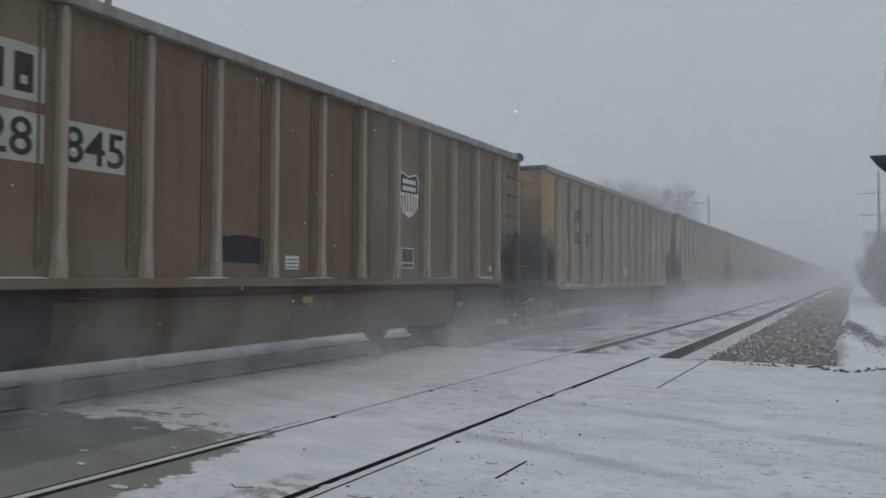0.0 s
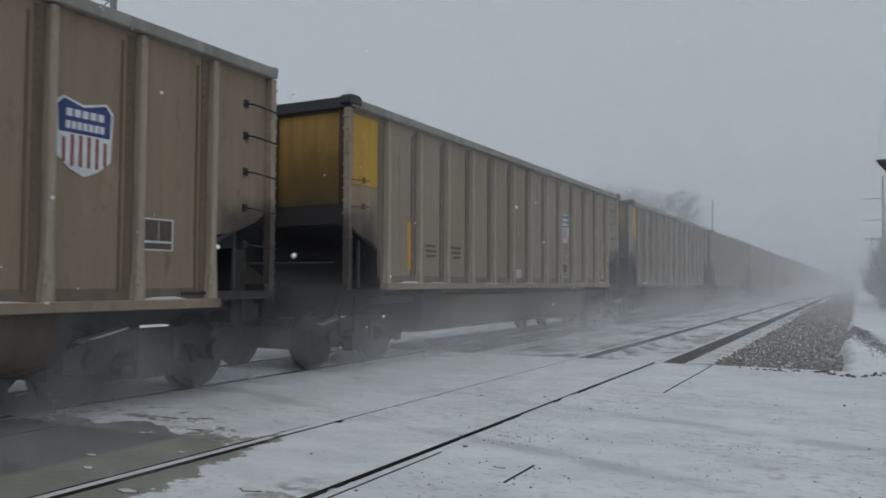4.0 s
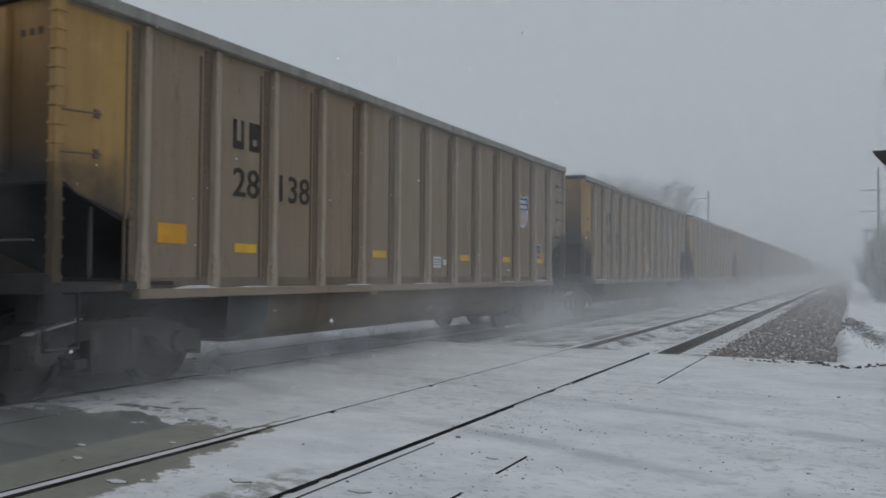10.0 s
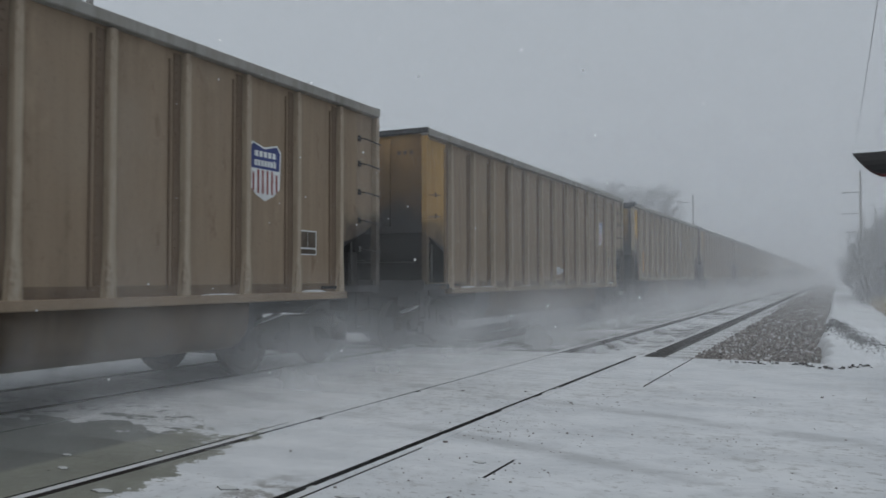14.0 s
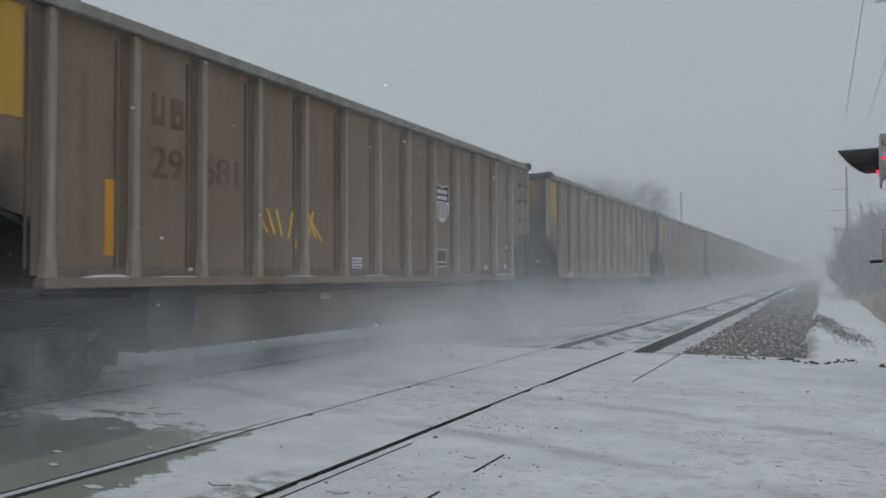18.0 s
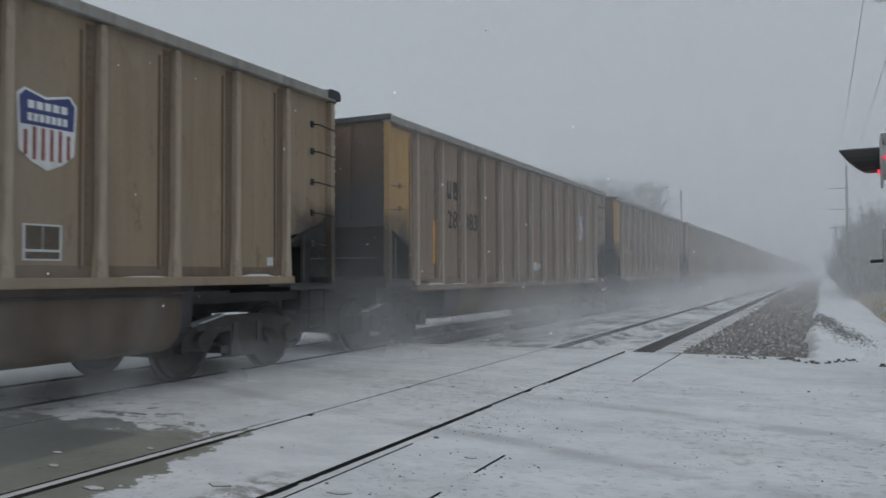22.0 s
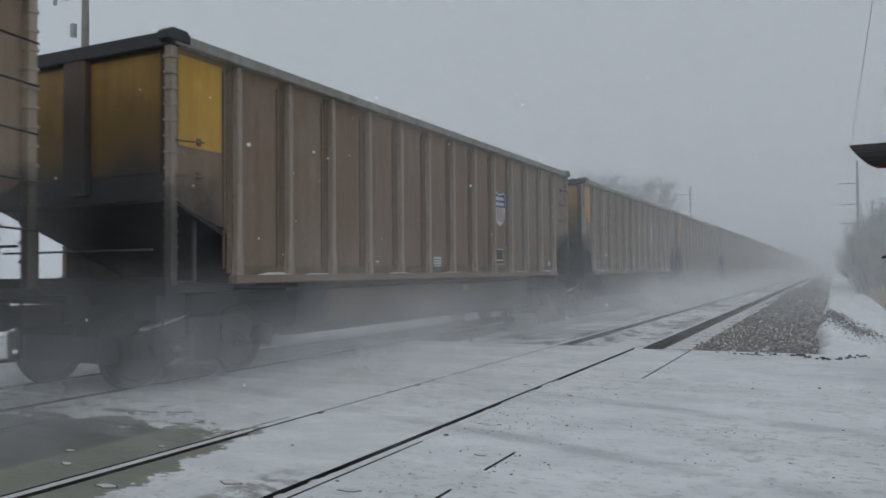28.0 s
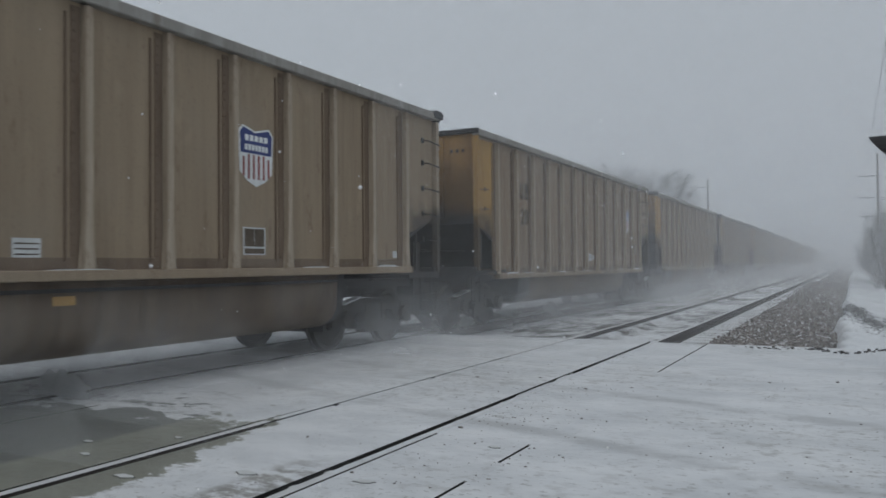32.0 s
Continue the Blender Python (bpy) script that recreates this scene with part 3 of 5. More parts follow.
def truck_parts(car, cy):
    truck = put("truck", Shape().box(-1.0, 1.0, -0.16, 0.16, 0.42, 0.72).mesh("bolster", M["steel"], 0.02), car, pose(0, cy, 0), "dark cast-steel truck with two axles")
    frame_ = Shape().prism([(-1.22, 0.38), (-1.22, 0.62), (-0.95, 0.70), (-0.45, 0.80), (0.45, 0.80), (0.95, 0.70), (1.22, 0.62), (1.22, 0.38), (0.75, 0.40), (0.55, 0.58), (0.32, 0.60), (0.30, 0.24), (-0.30, 0.24), (-0.32, 0.60), (-0.55, 0.58), (-0.75, 0.40)], 0.92, 1.10, "x").mesh("side_frame", M["steel"])
    put("side_frame", frame_, truck)
    put("side_frame", mirrored(frame_, "side_frame"), truck)
    # solid dark boxes for brake gear, also standing in for shade between the wheels
    put("brake_rigging", Shape().box(-1.0, 1.05, -0.46, 0.46, 0.30, 0.40).box(-0.9, 1.02, -1.35, -1.28, 0.32, 0.62).box(-0.9, 1.02, 1.28, 1.35, 0.32, 0.62).mesh("brake_rigging", M["soot"]), truck)
    put("brake_beam", Shape().tube((-0.85, -0.46, 0.42), (0.95, -0.46, 0.42), 0.035, 6).tube((-0.85, 0.46, 0.42), (0.95, 0.46, 0.42), 0.035, 6).tube((0.5, -1.3, 0.55), (0.5, 1.3, 0.62), 0.022, 6).box(1.08, 1.12, -0.30, -0.20, 0.44, 0.70).box(1.08, 1.12, 0.20, 0.30, 0.44, 0.70).box(1.09, 1.115, -0.95, -0.83, 0.60, 0.72).box(1.09, 1.115, 0.83, 0.95, 0.60, 0.72).mesh("brake_beam", M["chord_dirty"]), truck)
    put("frame_snow", Shape().prism([(-1.0, 0.685), (-0.46, 0.80), (-0.40, 0.83), (-0.95, 0.72)], 0.94, 1.09, "x").mesh("frame_snow", M["white"]), truck)
    spring = Shape()
    for dx in (-0.17, 0, 0.17):
        spring.tube((1.03, dx, 0.30), (1.03, dx, 0.56), 0.07)
    put("spring_nest", spring.mesh("spring_nest", M["wheel"]), truck)
    wheel = Shape().lathe([(-0.07, 0.01), (-0.07, 0.12), (-0.02, 0.14), (-0.01, 0.36), (-0.06, 0.39), (-0.07, 0.49), (-0.04, 0.50), (-0.03, 0.46), (0.06, 0.455), (0.06, 0.39), (0.03, 0.36), (0.02, 0.14), (0.09, 0.13), (0.09, 0.01)]).mesh("wheel", M["wheel"])
    bearing = Shape().disc(0.06, 0, 0, 0.13, 0.26, "x", 12).mesh("bearing", M["steel"])
    for dy in (-0.89, 0.89):
        put("axle", Shape().tube((-1.05, 0, 0), (1.05, 0, 0), 0.085).mesh("axle", M["steel"]), truck, pose(0, dy, 0.455))
        for sx in (1, -1):
            put("wheel", wheel, truck, pose(sx * 0.76, dy, 0.455, 0, 0, 0 if sx > 0 else 180))
            put("bearing", bearing, truck, pose(sx * 1.0, dy, 0.50, 0, 0, 0 if sx > 0 else 180))
    return truck


def build_car(kind, paint, post_paint, panel, end_paint, cap):
    """A bathtub coal gondola. kind: 'square' has a painted square at its corner, 'full' a painted corner panel."""
    car = new("coal_car")
    sill, post_y, pitch = (1.12, 6.33, 1.055) if kind == "full" else (SILL, POST, PITCH)
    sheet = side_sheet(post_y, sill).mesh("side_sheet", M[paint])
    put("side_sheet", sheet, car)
    wave = [(-post_y - 0.06, SIDE - 0.1)]
    for i in range(13):
        y = -post_y + pitch * i
        wave += [(y - 0.06, SIDE - 0.085), (y - 0.05, SIDE), (y + 0.05, SIDE), (y + 0.06, SIDE - 0.085)]
    wave.append((post_y + 0.06, SIDE - 0.1))
    far_side = Shape().prism([(-x, y) for y, x in wave], sill, 3.95, "z")
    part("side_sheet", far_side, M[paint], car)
    for e in (-1, 1):
        o = [(e * (post_y + 0.061), 1.87), (e * (post_y + 0.8), 2.08), (e * (HALF - 0.05), 2.22), (e * (HALF - 0.05), 3.95), (e * (post_y + 0.061), 3.95)]
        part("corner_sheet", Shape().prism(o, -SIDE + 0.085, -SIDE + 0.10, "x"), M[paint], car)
        part("underframe", Shape().box(-1.25, 1.25, min(e * 4.0, e * 7.35), max(e * 4.0, e * 7.35), 0.98, 1.10).box(0.95, 1.3, min(e * 6.95, e * 7.35), max(e * 6.95, e * 7.35), 0.82, 1.1).tube((1.42, e * 7.38, 1.15), (1.42, e * 7.38, 0.55), 0.018, 6).tube((1.42, e * 7.0, 1.15), (1.42, e * 7.0, 0.55), 0.018, 6).tube((1.42, e * 7.38, 0.56), (1.42, e * 7.0, 0.56), 0.02, 6), M["soot"], car)
    part("floor", Shape().box(-1.48, 1.48, -5.2, 5.2, 1.10, 1.14), M["soot"], car)
    part("coal_load", coal_heap(), M["coal"], car, "heaped black coal dusted with snow")
    # a side post: a light hat section, flared at its foot, with a riveted flange beside it, coloured darker for recess
    # shade and dirt
    post = Shape()
    rows_ = [(sill + 0.02, 0.075), (sill + 0.10, 0.07), (sill + 0.55, 0.043), (TOP - 0.15, 0.043)]
    for z, w in rows_:
        post.v += [(SIDE - 0.086, -w - 0.01, z), (SIDE - 0.01, -w, z), (SIDE, -w + 0.012, z), (SIDE, w - 0.012, z), (SIDE - 0.01, w, z), (SIDE - 0.086, w + 0.01, z)]
    for j in range(3):
        post.f += [(6 * j + i, 6 * j + i + 1, 6 * j + 7 + i, 6 * j + 6 + i) for i in range(5)]
    post.f.append((0, 1, 2, 3, 4, 5))
    light = len(post.f)
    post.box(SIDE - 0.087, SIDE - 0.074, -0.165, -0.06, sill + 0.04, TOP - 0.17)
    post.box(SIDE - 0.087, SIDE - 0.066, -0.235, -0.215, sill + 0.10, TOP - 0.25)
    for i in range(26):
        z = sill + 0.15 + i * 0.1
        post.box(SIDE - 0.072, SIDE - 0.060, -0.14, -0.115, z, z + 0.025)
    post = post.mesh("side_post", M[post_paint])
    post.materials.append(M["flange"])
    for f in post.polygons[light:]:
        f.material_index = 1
    for i in range(13):
        put("side_post", post, car, pose(0, -post_y + pitch * i, 0))
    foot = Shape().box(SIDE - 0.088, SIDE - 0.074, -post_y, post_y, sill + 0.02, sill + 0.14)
    part("foot_strip", foot, M["flange"], car, "darker strip above the sill")
    chord = Shape().box(SIDE - 0.14, SIDE + 0.035, -HALF - 0.02, HALF + 0.02, TOP - 0.13, TOP).mesh("top_chord", M["chord"], 0.012)
    put("top_chord", chord, car)
    put("top_chord", mirrored(chord, "top_chord"), car)
    beam = Shape().box(SIDE - 0.12, SIDE + 0.03, -post_y - 0.1, post_y + 0.1, sill - 0.085, sill + 0.02).mesh("side_sill", M[paint], 0.01)
    put("side_sill", beam, car)
    put("side_sill", mirrored(beam, "side_sill"), car)
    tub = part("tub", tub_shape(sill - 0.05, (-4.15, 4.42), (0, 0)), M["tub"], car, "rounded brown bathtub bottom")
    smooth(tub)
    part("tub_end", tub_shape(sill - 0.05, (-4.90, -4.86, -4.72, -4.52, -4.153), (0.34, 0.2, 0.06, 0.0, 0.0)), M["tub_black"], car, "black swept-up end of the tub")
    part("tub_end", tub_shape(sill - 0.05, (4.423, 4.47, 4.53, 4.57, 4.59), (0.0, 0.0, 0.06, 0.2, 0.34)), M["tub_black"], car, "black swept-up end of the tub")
    part("centre_sill", Shape().box(-0.22, 0.22, -7.7, 7.7, 0.78, 1.10), M["soot"], car)
    for e in (-1, 1):
        # end wall with its slope sheet, corner posts, cap, ladder
        wall = Shape().box(-SIDE + 0.1, SIDE - 0.1, e * (HALF - 0.06), e * (HALF - 0.03), 2.20, TOP - 0.05)
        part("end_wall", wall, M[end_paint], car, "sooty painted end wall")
        if kind == "square" and panel != "drab":
            for x in (-0.78, 0.78):
                y0, y1 = sorted((e * (HALF - 0.03), e * (HALF - 0.024)))
                part("end_square", Shape().box(x - 0.57, x + 0.57, y0, y1, 2.5, TOP - 0.19), M["end_" + panel], car, "painted square fading into soot")
        deep, thick = (0.08, 0.05) if kind == "full" else (0.15, 0.07)
        part("end_cap", Shape().box(-SIDE - 0.02, SIDE + 0.02, e * HALF - thick, e * HALF + thick, TOP - deep, TOP + 0.02), M[cap], car, "", 0.015)
        if kind == "square":
            for sx in (-1, 1):
                knee = Shape().prism([(-0.17, -0.10), (0.17, -0.10), (0.17, 0.0), (0.11, 0.045), (-0.11, 0.045), (-0.17, 0.0)], sx * SIDE - 0.14, sx * SIDE + 0.05, "x")
                put("cap_corner", knee.mesh("cap_corner", M[cap], 0.012), car, pose(0, e * (HALF - 0.03), TOP))
        slope = Shape().prism([(e * (HALF - 0.05), 2.17), (e * (HALF - 0.05), 2.23), (e * 5.2, 1.30), (e * 5.2, 1.24)], -SIDE + 0.1, SIDE - 0.1, "x")
        part("slope_sheet", slope, M["soot"], car)
        part("end_sill", Shape().box(-SIDE + 0.04, SIDE - 0.04, e * HALF - 0.10, e * HALF + 0.08, 1.10, 1.30), M["soot"], car)
        part("platform", Shape().box(-SIDE + 0.05, SIDE - 0.05, min(e * 5.9, e * HALF), max(e * 5.9, e * HALF), 1.18, 1.22).box(SIDE - 0.055, SIDE - 0.04, min(e * 6.35, e * HALF), max(e * 6.35, e * HALF), 1.12, 1.20), M["soot"], car)
        for x in (-0.75, 0.75) if kind == "full" else (0.0,):
            part("end_rib", Shape().box(x - (0.06 if kind == "full" else 0.19), x + (0.06 if kind == "full" else 0.19), e * HALF - 0.05, e * HALF + 0.02, 2.3, TOP - 0.15), M[end_paint], car)
        for sx in (-1, 1):
            x0, x1 = sorted((sx * (SIDE - 0.10), sx * (SIDE - 0.0)))
            corner = Shape().box(x0, x1, e * HALF - 0.06, e * HALF + 0.03, 1.22, TOP - 0.14)
            for i in range(14):
                z = 1.45 + 0.18 * i
                corner.box(x0 - 0.012, x1 + 0.012, e * HALF - 0.072, e * HALF + 0.042, z, z + 0.03)
            part("corner_post", corner, M["amber" if panel == "amber" and e < 0 else post_paint], car, "pale corner post with bolt heads")
            part("opening_post", Shape().tube((sx * (SIDE - 0.2), e * (HALF - 0.5), 1.25), (sx * (SIDE - 0.2), e * (HALF - 0.5), 2.25), 0.025), M["chord"], car)
            # painted corner panel
            if kind == "square":
                pz0, y0, y1 = 2.82, HALF - 0.13, POST + 0.26
                o = [(e * y0, pz0), (e * y0, 3.88), (e * y1, 3.88), (e * y1, pz0)]
            else:
                y0, y1 = HALF - 0.09, post_y + 0.12
                o = [(e * y0, 2.21), (e * y0, 3.90), (e * y1, 3.90), (e * y1, 1.93), (e * (post_y + 0.35), 1.95), (e * (post_y + 0.8), 2.10)]
            if not (sx > 0 and e > 0):
                x0, x1 = sorted((sx * (SIDE - 0.082), sx * (SIDE - 0.078)))
                part("corner_panel", Shape().prism(o, x0, x1, "x"), M[panel], car, "painted corner panel")
        # ladder rungs round the far corner, grab irons at the near one
        for i, z in enumerate((1.75, 2.2, 2.65, 3.1, 3.5) if e > 0 else (2.45, 2.85)):
            part("ladder_rung", Shape().tube((SIDE + 0.035, e * (HALF + 0.02), z), (SIDE + 0.035, e * (HALF - 0.42), z + 0.03), 0.011, 6).tube((SIDE + 0.035, e * (HALF - 0.42), z + 0.03), (SIDE - 0.09, e * (HALF - 0.45), z + 0.05), 0.011, 6).box(SIDE - 0.09, SIDE - 0.06, e * (HALF - 0.45) - 0.03, e * (HALF - 0.45) + 0.03, z, z + 0.09), M["soot" if e > 0 else "flange"], car)
        part("drawbar", Shape().box(-0.14, 0.14, min(e * 7.2, e * 8.25), max(e * 7.2, e * 8.25), 0.75, 1.0), M["steel"], car, "", 0.02)
        part("handrail", Shape().tube((-1.3, e * (HALF + 0.05), 1.62), (1.3, e * (HALF + 0.05), 1.62), 0.015, 6), M["chord"], car)
        truck_parts(car, -6.28 if e < 0 else 5.98)
    part("air_reservoir", Shape().tube((-1.15, 6.55, 1.52), (1.15, 6.55, 1.52), 0.23, 14).box(-0.9, -0.8, 6.4, 6.7, 1.2, 1.4).box(0.8, 0.9, 6.4, 6.7, 1.2, 1.4).box(0.95, 1.3, 6.95, 7.2, 1.22, 1.75), M["steel"], car, "sooty air reservoir on the end platform")
    part("brake_pipe", Shape().tube((0.9, -5, 1.12), (0.9, 5, 1.12), 0.03), M["soot"], car)
    for y0, y1, h in ((-5.9, -5.3, 0.05), (-4.9, -4.3, 0.02), (-2.6, -1.9, 0.018), (-0.5, 0.3, 0.015), (3.4, 4.0, 0.02), (5.3, 5.9, 0.05)):
        part("sill_snow", Shape().prism([(y0, sill + 0.02), (y1, sill + 0.02), (y1 - 0.15, sill + 0.02 + 0.6 * h), (y0 + 0.2, sill + 0.02 + 0.6 * h)], SIDE - 0.05, SIDE + 0.02, "x"), M["white"], car)
    return car


def coal_heap():
    r, s, nx, ny = random.Random(5), Shape(), 9, 60
    for j in range(ny):
        for i in range(nx):
            u, w = i / (nx - 1), j / (ny - 1)
            edge_ = min(1, 6 * min(w, 1 - w)) * math.sin(math.pi * u) ** 0.7
            s.v.append((-1.49 + 2.98 * u, -7.26 + 14.52 * w, 3.55 + 0.42 * edge_ + r.uniform(-0.05, 0.05) * edge_))
    s.f = [(j * nx + i, j * nx + i + 1, (j + 1) * nx + i + 1, (j + 1) * nx + i) for j in range(ny - 1) for i in range(nx - 1)]
    return s


# ---- markings ----
def decal(name, outline, mat, parent, up=0.004, label=""):
    """A flat painted shape on the visible side: outline in metres along the car and up."""
    x = SIDE - 0.085 + up
    return part(name, Shape().prism(outline, x - 0.003, x, "x"), M[mat], parent, label)


def rect(y, z, w, h):
    return [(y - w / 2, z - h / 2), (y + w / 2, z - h / 2), (y + w / 2, z + h / 2), (y - w / 2, z + h / 2)]


LETTERS = {}


def painted(text, y, z, size, mat, parent, up=0.006):
    key = (text, size, mat)
    if key not in LETTERS:
        cu = bpy.data.curves.new("lettering", "FONT")
        cu.body, cu.size, cu.align_x, cu.align_y, cu.extrude = text, size, "CENTER", "CENTER", 0.002
        cu.offset, cu.resolution_u = 0.004, 3
        tmp = bpy.data.objects.new("lettering", cu)
        scene.collection.objects.link(tmp)
        bpy.context.view_layer.update()
        me = bpy.data.meshes.new_from_object(tmp.evaluated_get(bpy.context.evaluated_depsgraph_get()))
        bpy.data.objects.remove(tmp)
        me.materials.clear()
        me.materials.append(M[mat])
        LETTERS[key] = me
    m = Matrix(((0, 0, 1, SIDE - 0.085 + up), (1, 0, 0, y), (0, 1, 0, z), (0, 0, 0, 1)))
    return put("lettering", LETTERS[key], parent, m, f"painted number {text}")


def bay(i):
    """The middle of the i-th bay from the leading end."""
    return -POST + PITCH * (i + 0.5)


def number_marks(car, a, b, mat="black", patch="", mark=True):
    """Mark and number over two bays; patch: paint behind them."""
    first = 1 if mark else 0
    y, z = bay(first), bay(first + 1)
    drop = 0.19 if BASES[car["paint_kind"]][0] == "full" else 0.0
    if patch:
        decal("number_patch", rect(y - 0.02, 3.22, 0.80, 0.52), patch, car)
        decal("number_patch", rect(y - 0.02, 2.62, 0.80, 0.46), patch, car)
        decal("number_patch", rect(z - 0.12, 2.62, 0.74, 0.46), patch, car)
    # two plain blocks stand for the owner's mark
    for dy in (-0.15, 0.14) if mark else ():
        decal("owner_mark", rect(y + dy, 3.21 - drop, 0.19, 0.36), mat, car, 0.008)
        decal("owner_mark_gap", rect(y + dy, (3.26 if dy < 0 else 3.14) - drop, 0.07, 0.26 if dy < 0 else 0.08), patch or BASES[car["paint_kind"]][1], car, 0.010)
    painted(a, y, 2.60 - drop, 0.50, mat, car, 0.008)
    if b != "-":
        painted(b, z - 0.12, 2.60 - drop, 0.50, mat, car, 0.008)


def shield(car, i, z=2.75, faded=False, y_off=0.0, q=1.0):
    """A shield with a blue head and red stripes on white."""
    y = bay(i) + y_off
    w = 0.33

    def at(points):
        return [(y + q * u, z + q * v) for u, v in points]

    def bar(u, v, bw, bh):
        return rect(y + q * u, z + q * v, q * bw, q * bh)

    sh = decal("shield", at([(-w, 0.30), (-w * 0.75, 0.37), (-0.02, 0.31), (w * 0.75, 0.37), (w, 0.28), (w * 0.92, -0.22), (w * 0.5, -0.33), (0, -0.40), (-w * 0.5, -0.33), (-w * 0.92, -0.22)]), "white", car, 0.006, "shield emblem with a blue head and red stripes on white")
    decal("shield_head", at([(-w * 0.92, 0.28), (-w * 0.72, 0.345), (-0.02, 0.285), (w * 0.72, 0.345), (w * 0.92, 0.265), (w * 0.88, 0.02), (-w * 0.88, 0.02)]), "black" if faded else "blue", sh, 0.009)
    for dz, count in ((0.215, 5), (0.095, 7)):
        row = Shape()
        for j in range(count):
            row.prism(bar((j - (count - 1) / 2) * 0.45 / count, dz, 0.33 / count, 0.075), SIDE - 0.077, SIDE - 0.074, "x")
        part("shield_bar", row, M["white"], sh)
    for j in range(6):
        decal("shield_stripe", bar(-0.235 + 0.094 * j, -0.15, 0.036, 0.31 if 0 < j < 5 else 0.24), "red", sh, 0.009)


def placard(car, i, y_off=0.0, z=1.66):
    y = bay(i) + y_off
    decal("test_placard", rect(y, z, 0.42, 0.35), "white", car, 0.006, "white-framed black test stencil")
    for dy in (-0.095, 0.095):
        decal("stencil_box", rect(y + dy, z + 0.045, 0.180, 0.225), "faded", car, 0.009)
    decal("stencil_box", rect(y, z - 0.125, 0.37, 0.065), "faded", car, 0.009)


def tag(car, i, y_off, z, w, h, mat):
    decal("sticker", rect(bay(i) + y_off, z, w, h), mat, car, 0.007)


def stroke(car, y0, z0, y1, z1, mat, w=0.02):
    """A drawn line on the car's side."""
    d = math.hypot(y1 - y0, z1 - z0)
    u, v = w * (y1 - y0) / d, w * (z1 - z0) / d
    decal("drawn_line", [(y0 - u + v, z0 - v - u), (y1 + u + v, z1 + v - u), (y1 + u - v, z1 + v + u), (y0 - u - v, z0 - v + u)], mat, car, 0.008)


def stencil_lines(car, i, y_off, z, w, n=3):
    decal("data_block", rect(bay(i) + y_off, z, w, 0.05 * n + 0.05), "white", car, 0.006)
    for j in range(n):
        decal("data_line", rect(bay(i) + y_off, z + 0.05 * (j - (n - 1) / 2), w * 0.84, 0.014), "faded", car, 0.009)


# ---- the train ----
BASES = {
    "T": ("full", "tan", "post_tan", "amber", "end_amber", "dark", "weathered tan coal gondola with an amber corner panel and sooty ends"),
    "B": ("full", "brown", "post_brown", "amber", "end_rust", "dark", "weathered brown coal gondola with an amber corner panel and sooty ends"),
    "S": ("square", "brown", "post_brown", "yellow", "end_brown", "dark", "weathered brown coal gondola with a yellow corner square and sooty ends"),
    "D": ("square", "dark_brown", "post_brown", "yellow", "end_brown", "dark", "dark weathered brown coal gondola with a yellow corner square"),
    "O": ("square", "olive", "post_tan", "yellow", "end_brown", "dark", "weathered drab coal gondola with a yellow corner square and sooty ends"),
    "L": ("square", "olive", "post_tan", "lemon", "end_brown", "dark", "weathered drab coal gondola with a bright yellow corner square"),
    "P": ("square", "drab", "post_tan", "drab", "end_brown", "dark", "plain weathered brown coal gondola with blackened ends"),
}
# kind, number in two halves, what else it carries
FLEET = {
    -1: ("B", "", ""), 0: ("D", "28 845", "patch stain faint_shield"), 1: ("T", "28 107", "stripe red mid"), 2: ("S", "28 -", "tape faint"), 3: ("T", "28 440", "stripe"), 4: ("S", "", ""),
    5: ("T", "", ""), 6: ("O", "", "stripe stripe_far data"), 7: ("S", "29 247", "ghost tag red"), 8: ("P", "29 337", "far_yellow tag"), 9: ("T", "28 477", "stripe lime whitepost"), 10: ("L", "288 227", "tape blocks ghost"),
    11: ("T", "28 026", "teal"), 12: ("L", "", "boxes teal stripe_far scribble"), 13: ("T", "28 429", "stripe_far tape"), 14: ("T", "28 138", "tape orange"), 15: ("T", "28 570", "data strips"), 16: ("T", "28 526", "stripe lime ghost"),
    17: ("B", "28 606", "faint lime"), 18: ("T", "28 355", "teal"), 19: ("T", "28 -", ""), 20: ("T", "", ""), 21: ("O", "", "stripe"), 22: ("S", "28 934", "patch"), 23: ("S", "29 298", "white_number orange whitepost greyend"),
    24: ("L", "", "boxes"), 25: ("S", "29 681", "ghost graffiti stripe lime faint_shield"), 26: ("O", "", "data"), 27: ("S", "29 271", "ghost greypatch"), 28: ("S", "", "stripe_far tag"), 29: ("O", "29 422", "faint mid"), 30: ("O", "29 451", "faint"),
    31: ("B", "28 083", "stripe"), 32: ("B", "28 031", "stripe"), 33: ("D", "", "tape orange"), 34: ("D", "", "tape orange"), 35: ("T", "28 246", "stripe"), 36: ("O", "", ""), 37: ("S", "", ""), 38: ("T", "28 472", "data"),
    39: ("S", "", ""), 40: ("S", "", "tag"), 41: ("B", "28 282", "faint marker lime"), 42: ("L", "", "boxes"), 43: ("L", "288 182", "blocks faint orange"), 44: ("O", "", "tag"), 45: ("T", "28 -", ""),
}
MADE, TRAIN = {}, []
